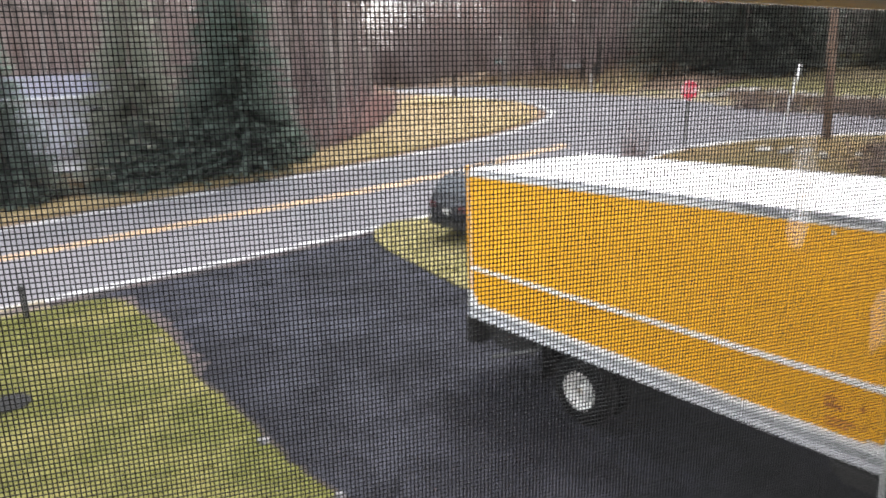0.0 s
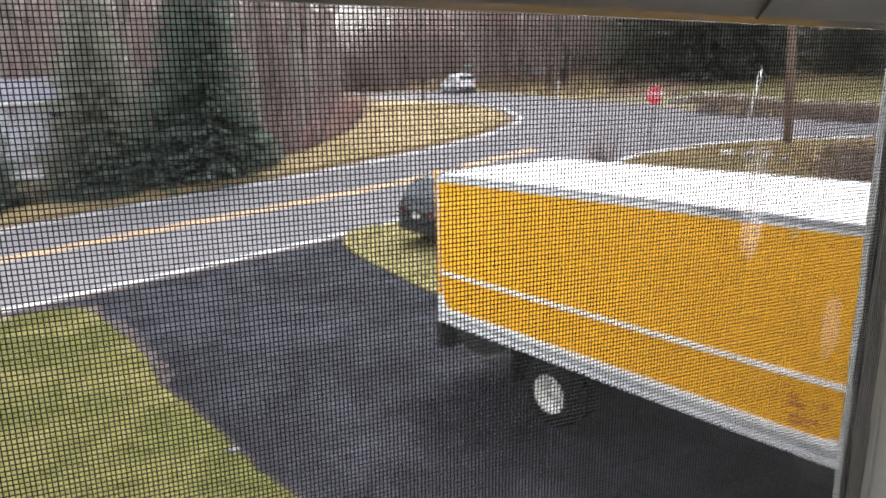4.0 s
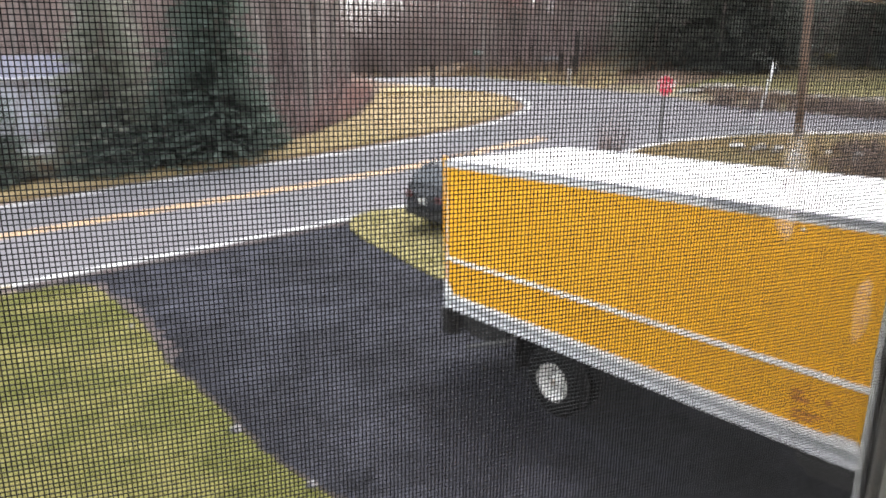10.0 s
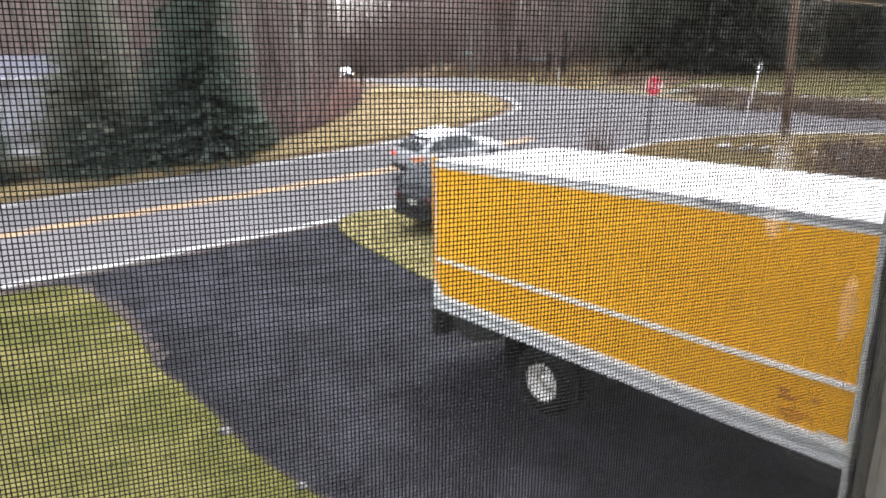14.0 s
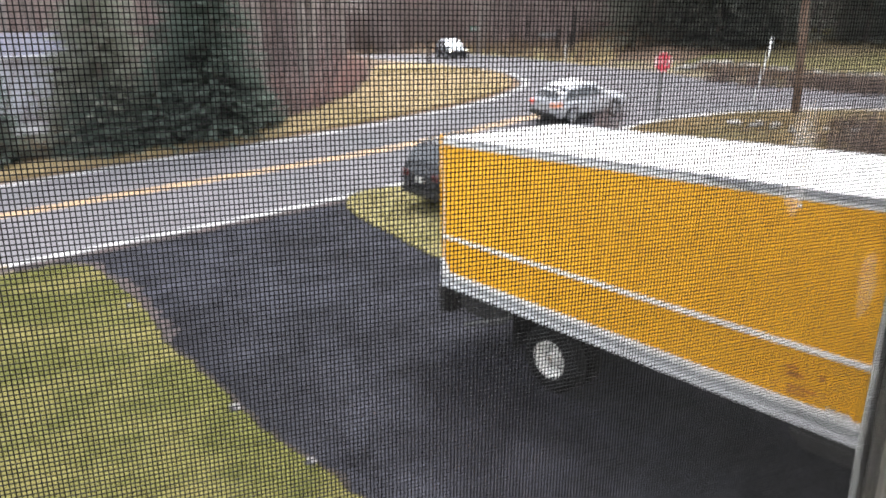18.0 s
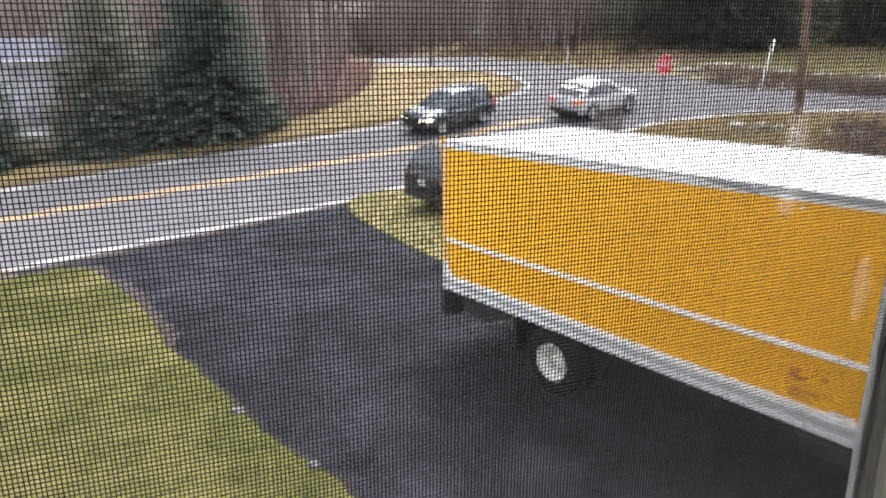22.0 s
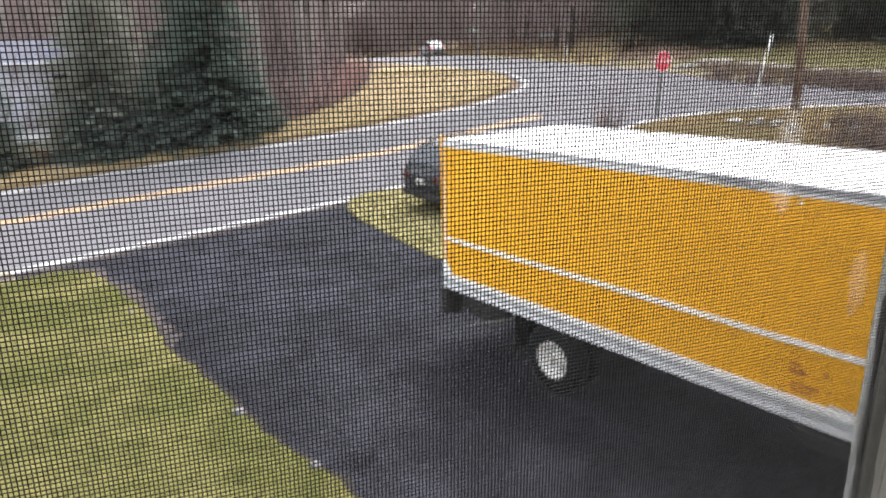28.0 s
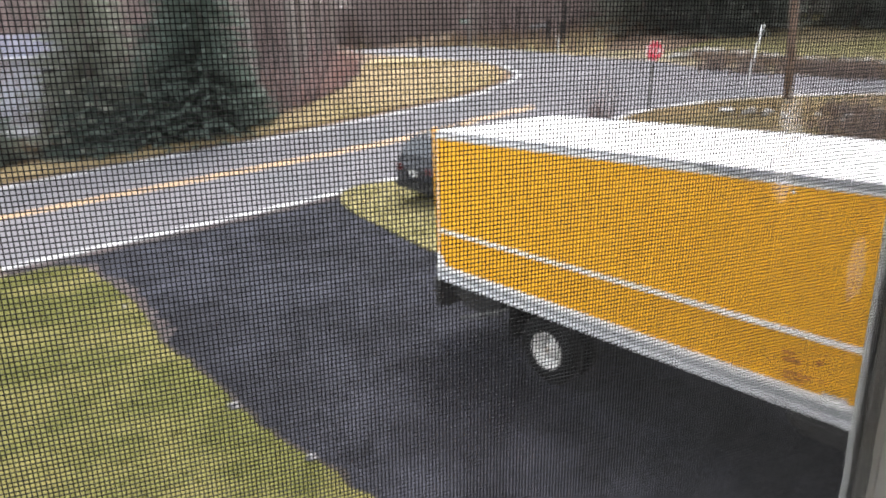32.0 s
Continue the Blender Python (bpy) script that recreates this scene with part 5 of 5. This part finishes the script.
kinds = [bare_tree("bare_tree", 15, 31, "leafless grey-brown tree in the wood"), bare_tree("bare_tree", 13, 32, "leafless grey-brown tree in the wood", spread=0.62), bare_tree("bare_tree", 17, 33, "tall leafless grey-brown tree in the wood", spread=0.48), bare_tree("red_tree", 9, 34, "leafless tree with reddish twigs", "red_twig", 0.66)]
slots = []
for n_, x0, y0, x1, y1 in ((7, -6.9, 33.5, -5.6, 52), (7, -9.0, 32.5, -6.0, 44.5), (9, -12.5, 34, -8, 47), (10, -18, 35, -11, 49), (10, -24, 34, -15, 51), (12, -34, 36, -20, 54)):
    for i in range(n_):
        t = (i + SPOTS.uniform(0.1, 0.9)) / n_
        slots.append((x0 + (x1 - x0) * t + SPOTS.uniform(-1.2, 1.2), y0 + (y1 - y0) * t + SPOTS.uniform(-1, 1)))
for i in range(60):
    slots.append((SPOTS.uniform(-40, 24), SPOTS.uniform(62, 115)))


def beyond(r, near, far):
    """A spot so far beyond the far edge of the side road."""
    t, off = r.uniform(0.12, 1.0) if far < 10 else r.uniform(0.34, 1.0), r.uniform(near, far)
    return (10.6 - 12.6 * t + 0.96 * off, 46.5 + 41.5 * t + 0.28 * off)


for i in range(24):
    slots.append(beyond(SPOTS, 5, 18))
# Trees in the camera's sight line to the dark car's headlamps are dropped.
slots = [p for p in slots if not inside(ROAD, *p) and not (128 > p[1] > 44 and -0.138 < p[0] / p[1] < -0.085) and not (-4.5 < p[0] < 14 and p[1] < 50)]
used = set()
for i, (x, y) in enumerate(slots):
    k = SPOTS.choice((0, 0, 1, 1, 2, 2, 3))
    m = stand(x, y, SPOTS.uniform(0, 360), 0.05, SPOTS.uniform(-3, 3))
    if k not in used:
        used.add(k)
        kinds[k].matrix_basis = m
    else:
        copy_thing(kinds[k], m)
for x, y in ((5.5, 82), (7.5, 78), (9, 74), (6.5, 86), (10.5, 70), (9.5, 80)):
    copy_thing(kinds[3], stand(x, y, SPOTS.uniform(0, 360)))

for x, y, k in ((0.5, 97, 1.25), (3.2, 94, 1.1), (6.0, 99, 1.3), (-3.0, 102, 1.2)):
    copy_thing(kinds[3], stand(x, y, SPOTS.uniform(0, 360)) @ Matrix.Scale(k, 4))
pine = spruce("pine", 17, 3.4, 9, M["pine"], "tall grey-green pine at the edge of the far wood", 0.65, 1.25)
pine["group"] = "far pine wood"
first = True
for i in range(38):
    x = 15.2 + 58 * i / 37 + SPOTS.uniform(-1.0, 1.0)
    y = 57 - 0.22 * (x - 10) + SPOTS.uniform(-3, 8)
    if 24.0 < x < 31.5 and i % 3:
        y += 11
    m = stand(x, y, SPOTS.uniform(0, 360))
    if first:
        pine.matrix_basis = m
        first = False
    else:
        copy_thing(pine, m)
for i in range(40):
    k = SPOTS.choice((0, 1, 2))
    copy_thing(kinds[k], stand(SPOTS.uniform(11.5, 46), SPOTS.uniform(60, 78), SPOTS.uniform(0, 360), 0.05, SPOTS.uniform(-3, 3)))
for i in range(16):
    copy_thing(kinds[SPOTS.choice((0, 1, 2))], stand(SPOTS.uniform(19, 36), SPOTS.uniform(52.5, 60), SPOTS.uniform(0, 360), 0.05, SPOTS.uniform(-3, 3)))


def thicket(name, count, place, height, material, label, seed, width=0.012):
    """Stems strewn as thin upright blades: undergrowth and far woods."""
    r = random.Random(seed)
    v, f = [], []
    for _ in range(count):
        x, y, *tall = place(r)
        # stems left out along the camera's line of sight to the approaching headlamps
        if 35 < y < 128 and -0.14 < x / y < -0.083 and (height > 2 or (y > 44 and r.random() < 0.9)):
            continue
        z = ground_z(x, y)
        h = height * r.uniform(0.35, 1.1) * (tall[0] if tall else 1)
        for _ in range(4):
            a = r.uniform(0, 6.28)
            lx, ly = r.uniform(-0.5, 0.5) * h, r.uniform(-0.5, 0.5) * h
            w = width * r.uniform(0.6, 1.6)
            n = len(v)
            v += [(x - math.cos(a) * w, y - math.sin(a) * w, z), (x + math.cos(a) * w, y + math.sin(a) * w, z), (x + lx, y + ly, z + h)]
            f.append((n, n + 1, n + 2))
    return tagged(raw(name, v, f, material), label, "undergrowth", kind="stuff")


def wood_edge(y):
    return float(np.interp(y, (29, 31, 33, 37, 41, 50, 58), (-9.0, -6.8, -5.9, -4.6, -4.2, -4.9, -6.2)))


def in_wood(r):
    y, depth = r.uniform(30.5, 58), 24 * r.random() ** 1.2
    ragged = 0.35 * math.sin(y * 2.3) * math.sin(y * 0.9) + r.gauss(0, 0.25)
    return (wood_edge(y) - depth + ragged, y, min(1.0, 0.4 + depth * 0.2 + r.uniform(0, 0.4)))


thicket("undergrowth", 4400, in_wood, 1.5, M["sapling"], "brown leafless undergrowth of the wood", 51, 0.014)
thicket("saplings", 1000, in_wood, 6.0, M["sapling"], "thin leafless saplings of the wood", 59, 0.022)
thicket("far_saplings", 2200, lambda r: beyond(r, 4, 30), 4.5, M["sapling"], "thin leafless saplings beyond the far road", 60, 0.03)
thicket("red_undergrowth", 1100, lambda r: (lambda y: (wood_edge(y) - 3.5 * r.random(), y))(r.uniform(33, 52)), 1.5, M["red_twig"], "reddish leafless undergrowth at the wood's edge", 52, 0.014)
CLUMPS = [(SPOTS.uniform(11.6, 24), SPOTS.random()) for _ in range(70)]


def in_corner(r):
    """Ragged clumps of brush that thicken away from the road corner."""
    x, k = r.choice(CLUMPS)
    x, y = x + r.gauss(0, 0.4), 27.9 - 0.18 * (x - 13) - 5.6 * k + r.gauss(0, 0.4)
    return (x, y, min(1.0, 0.25 + 0.25 * max(0, x - 12.0)) * r.uniform(0.3, 1.3))


thicket("corner_brush", 3000, in_corner, 0.75, M["brush"], "tangled brown brush on the corner", 53, 0.015)
thicket("corner_weeds", 1500, in_corner, 0.5, M["shrub"], "dry tan weeds among the corner brush", 68, 0.015)
MOUNDS = ((14.7, 38.7), (16.0, 37.4), (18.6, 36.1), (19.2, 35.4), (19.8, 34.5), (20.2, 34.1), (17.8, 36.8), (22.4, 34.2), (24.6, 33.2), (27.5, 31.9))


def in_mound(r):
    x, y = r.choice(MOUNDS)
    dx, dy = r.gauss(0, 0.6), r.gauss(0, 0.42)
    return (x + dx, y + dy, max(0.25, 1.1 - 0.8 * math.hypot(dx, dy)))


thicket("wall_brush", 900, in_mound, 1.0, M["brush"], "brown brush mounds along the tumbled wall", 54, 0.02)
thicket("wall_weeds", 1100, lambda r: (lambda t: (14.6 + 8.4 * t + r.uniform(-1.0, 1.0), 43.0 - 8.0 * t + r.uniform(-1.2, 1.0)))(r.random()), 0.5, M["shrub"], "dry weeds along the tumbled wall", 64, 0.02)
thicket("roof_bush", 34, lambda r: (6.2 + r.uniform(-0.4, 0.4), 27.2 + r.uniform(-0.35, 0.35)), 2.1, M["sapling"], "thin leafless bush on the verge", 55, 0.012)
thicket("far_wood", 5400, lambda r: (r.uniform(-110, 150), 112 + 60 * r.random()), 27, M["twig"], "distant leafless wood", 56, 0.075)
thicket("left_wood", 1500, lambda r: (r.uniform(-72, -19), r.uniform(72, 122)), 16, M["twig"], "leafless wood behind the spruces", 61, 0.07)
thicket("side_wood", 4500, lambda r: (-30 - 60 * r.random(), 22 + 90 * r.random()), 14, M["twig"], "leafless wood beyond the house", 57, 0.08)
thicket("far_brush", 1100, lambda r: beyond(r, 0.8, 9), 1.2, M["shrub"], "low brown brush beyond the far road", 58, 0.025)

# ---- the house across the road ----
home = thing("neighbour_house", pose(-20.10, 30.54, 0.72, 0, 0, 36), "white house with a blue-grey shingle roof behind the spruces", "house")
part("wall", boxes((-5, 3.7, 0, 7, 0, 3.0), (3.7, 5, 1.6, 7, 0, 3.0)), M["siding"], home, "white clapboard walls")
part("porch_floor", boxes((3.72, 5.0, -0.02, 1.58, -0.1, 0.22)), M["concrete"], home)
part("porch_rail", boxes((3.74, 4.3, 0.02, 0.08, 0.95, 1.02), (4.46, 4.95, 0.02, 0.08, 0.95, 1.02)), M["sign_white"], home, "white porch rail")
for i in range(8):
    part("baluster", boxes((3.8 + i * 0.14, 3.83 + i * 0.14, 0.035, 0.065, 0.22, 0.95)), M["sign_white"], home)
for i in range(14):
    part("clapboard", boxes((-5.02, 3.72, -0.025, -0.003, 0.15 + i * 0.2, 0.34 + i * 0.2)), M["siding"], home)
part("roof", loft([[(-5.4, -0.6, 2.9), (-5.4, 3.5, 3.82), (-5.4, 7.6, 2.9), (-5.4, 3.5, 3.62)], [(5.2, -0.6, 2.9), (5.2, 3.5, 3.82), (5.2, 7.6, 2.9), (5.2, 3.5, 3.62)]]), M["shingle"], home, "blue-grey shingle roof")
part("gutter", boxes((-5.4, 5.2, -0.70, -0.603, 2.82, 2.94), bevel=0.02), M["sign_white"], home, "white gutter")
for x in (-3.6, -1.4):
    w = part("window", boxes((x - 0.45, x + 0.45, -0.07, -0.028, 1.05, 2.25), bevel=0.01), M["sign_white"], home, "white window frame")
    part("pane", boxes((x - 0.38, x + 0.38, -0.085, -0.072, 1.12, 1.63), (x - 0.38, x + 0.38, -0.085, -0.072, 1.67, 2.18)), M["window_dark"], w)
part("door", boxes((3.95, 4.75, 1.54, 1.59, 0.23, 2.25), bevel=0.01), M["window_dark"], home, "dark door")
part("stair_rail", tubes(((4.3, -0.1, 1.05), (5.6, -1.6, 0.62), 0.05), ((5.6, -1.6, 0.62), (5.6, -1.6, -0.1), 0.05), ((3.7, -0.1, 1.05), (4.6, -1.9, 0.6), 0.05), ((4.6, -1.9, 0.6), (4.6, -1.9, -0.1), 0.05)), M["sign_white"], home, "white stair rail")
for x in (4.32, 4.86):
    part("porch_post", boxes((x, x + 0.14, 0.0, 0.14, 0.22, 2.86)), M["sign_white"], home)
for i in range(3):
    part("step", boxes((3.75, 4.95, -0.32 - i * 0.3, -0.03 - i * 0.3, -0.15, 0.14 - i * 0.12)), M["concrete"], home)
slab("house_path", [(-18.9, 31.2), (-17.2, 32.4), (-15.9, 29.2), (-17.1, 29.0)], 0.115, M["concrete"], 0.05, "pale concrete path to the house", "path")


# ---- what moves: three cars ----
def route(keys, step=0.1):
    """Dense rows along smooth keys of seconds, x, y, with the heading of travel."""
    T = np.array([k[0] for k in keys], float)
    P = np.array([k[1:3] for k in keys], float)
    slope = np.zeros_like(P)
    d = (P[1:] - P[:-1]) / (T[1:] - T[:-1])[:, None]
    slope[0], slope[-1] = d[0], d[-1]
    for i in range(1, len(T) - 1):
        h0, h1 = T[i] - T[i - 1], T[i + 1] - T[i]
        for j in (0, 1):
            a, b = d[i - 1][j], d[i][j]
            slope[i][j] = (a * h1 + b * h0) / (h0 + h1)
        if np.hypot(*d[i]) < 0.05 or np.hypot(*d[i - 1]) < 0.05:
            slope[i] = 0

    def at(t):
        i = int(np.clip(np.searchsorted(T, t) - 1, 0, len(T) - 2))
        h = T[i + 1] - T[i]
        s = (t - T[i]) / h
        return (2 * s ** 3 - 3 * s ** 2 + 1) * P[i] + (s ** 3 - 2 * s ** 2 + s) * h * slope[i] + (3 * s ** 2 - 2 * s ** 3) * P[i + 1] + (s ** 3 - s ** 2) * h * slope[i + 1]

    return T, at


def drive(car, keys, start_heading, faces=()):
    T, at = route(keys)
    times = np.arange(0, 32.0001, 0.1)
    heading, rows, dist, prev = start_heading, [], 0.0, at(0.0)
    for t in times:
        p = at(t)
        v = at(min(t + 0.1, 32.0)) - at(max(t - 0.1, 0.0))
        if np.hypot(*v) > 0.06:
            want = math.degrees(math.atan2(v[1], v[0]))
            turn = (want - heading + 180) % 360 - 180
            heading += max(-14, min(14, turn))
        if faces:
            heading = float(np.interp(t, [f[0] for f in faces], [f[1] for f in faces]))
        c, s = math.cos(math.radians(heading)), math.sin(math.radians(heading))
        zf, zb = ground_z(p[0] + c * 1.37, p[1] + s * 1.37), ground_z(p[0] - c * 1.37, p[1] - s * 1.37)
        zl, zr = ground_z(p[0] - s * 0.8, p[1] + c * 0.8), ground_z(p[0] + s * 0.8, p[1] - c * 0.8)
        rows.append((float(t), pose(p[0], p[1], (zf + zb) / 2 + 0.012, math.degrees(math.atan2(zl - zr, 1.6)), -math.degrees(math.atan2(zf - zb, 2.74)), heading)))
    walk(car, rows)
    wheels = [c for c in car.children if c.name.startswith("wheel") and c.type == "EMPTY"]
    spin, turns = 0.0, []
    for k in range(961):
        t = k / 30
        p = at(t)
        spin += min(1.45, float(np.hypot(*(p - prev))) / 0.35)
        prev = p
        turns.append((t, spin))
    for w in wheels:
        x, y, z = w.matrix_basis.translation
        walk(w, [(t, pose(x, y, z, 0, math.degrees(a), 0)) for t, a in turns])


def motions():
    drive(white_suv, [(0, 46.91, 21.99), (1.0, 27.98, 28.85), (1.5, 20.9, 32.1), (1.8, 17.4, 34.7), (2.0, 15.75, 37.3), (2.2, 13.9, 39.6), (2.5, 11.2, 42.2), (3.2, 7.6, 52.5), (4.5, -1.3, 77), (5.0, -4.0, 86), (5.4, -6.2, 93), (6.0, -8.9, 103), (6.6, -13.5, 116), (9, -38, 170), (12, -66, 232), (32, -68, 236)], 144)
    drive(silver_suv, [(0, *along(-135, EDGE + 1.75)), (11.0, *along(-17.5, EDGE + 1.75)), (12.5, -8.83, 19.15), (13.0, -5.23, 22.43), (13.5, -2.09, 24.69), (14.2, 1.46, 27.11), (15.0, 4.2, 29.7), (15.6, 5.07, 30.6), (16.2, 5.4, 30.85), (19.0, 5.8, 31.05), (21.2, 5.85, 31.08), (21.8, 6.33, 31.8), (22.2, 6.95, 32.5), (22.6, 7.73, 33.4), (23.0, 8.85, 34.9), (23.4, 9.2, 36.0), (24.0, 9.6, 38.1), (24.4, 9.4, 39.4), (24.8, 8.9, 41.3), (25.2, 8.45, 45.4), (25.5, 7.9, 49.0), (26.5, 4.9, 62), (27.5, 1.2, 75.5), (28.1, -1.3, 83.5), (28.8, -4.4, 93), (29.4, -10.2, 104.5), (30, -17.5, 117), (32, -40, 164)], HEAD, [(0, HEAD), (12.4, HEAD), (13.0, 38), (14.5, 38), (15.5, 35), (21.3, 35), (22.0, 40), (22.6, 48), (23.0, 58), (23.4, 66), (23.8, 74), (24.2, 82), (24.6, 87), (25.2, 90), (25.8, 98), (27.5, 107), (28.5, 108), (32, 112)])
    drive(dark_suv, [(0, -70, 230), (8.0, -36, 160), (11.0, -18.5, 131), (12.0, -16.4, 123), (13.0, -14.4, 115), (15.5, -9.1, 90), (16.5, -5.6, 81), (17.0, -3.3, 75), (17.5, -1.2, 69), (18.0, 0.8, 62), (18.5, 2.1, 55.5), (19.0, 3.4, 50.3), (19.5, 4.6, 46.6), (20.0, 5.05, 43.2), (20.6, 4.95, 39.0), (21.0, 4.04, 36.2), (21.4, 2.97, 33.95), (21.8, 1.2, 31.5), (22.0, 0.2, 30.2), (22.4, -2.25, 27.95), (22.8, -5.05, 26.15), (23.0, -6.55, 25.25), (23.6, -11.57, 22.16), (24.2, -16.48, 18.48), (26, *along(-42, EDGE + 6.0)), (29, *along(-85, EDGE + 6.0)), (32, *along(-128, EDGE + 6.0))], -50, [(0, -66), (11, -70), (13, -78), (16, -74), (17.5, -71), (18.5, -74), (19.2, -70), (19.7, -76), (20.0, -83), (20.5, -97), (21.0, -116), (21.4, -127), (22.0, -135), (22.6, -143), (23.2, -145), (24.2, -139.3), (32, -139.3)])


motions()
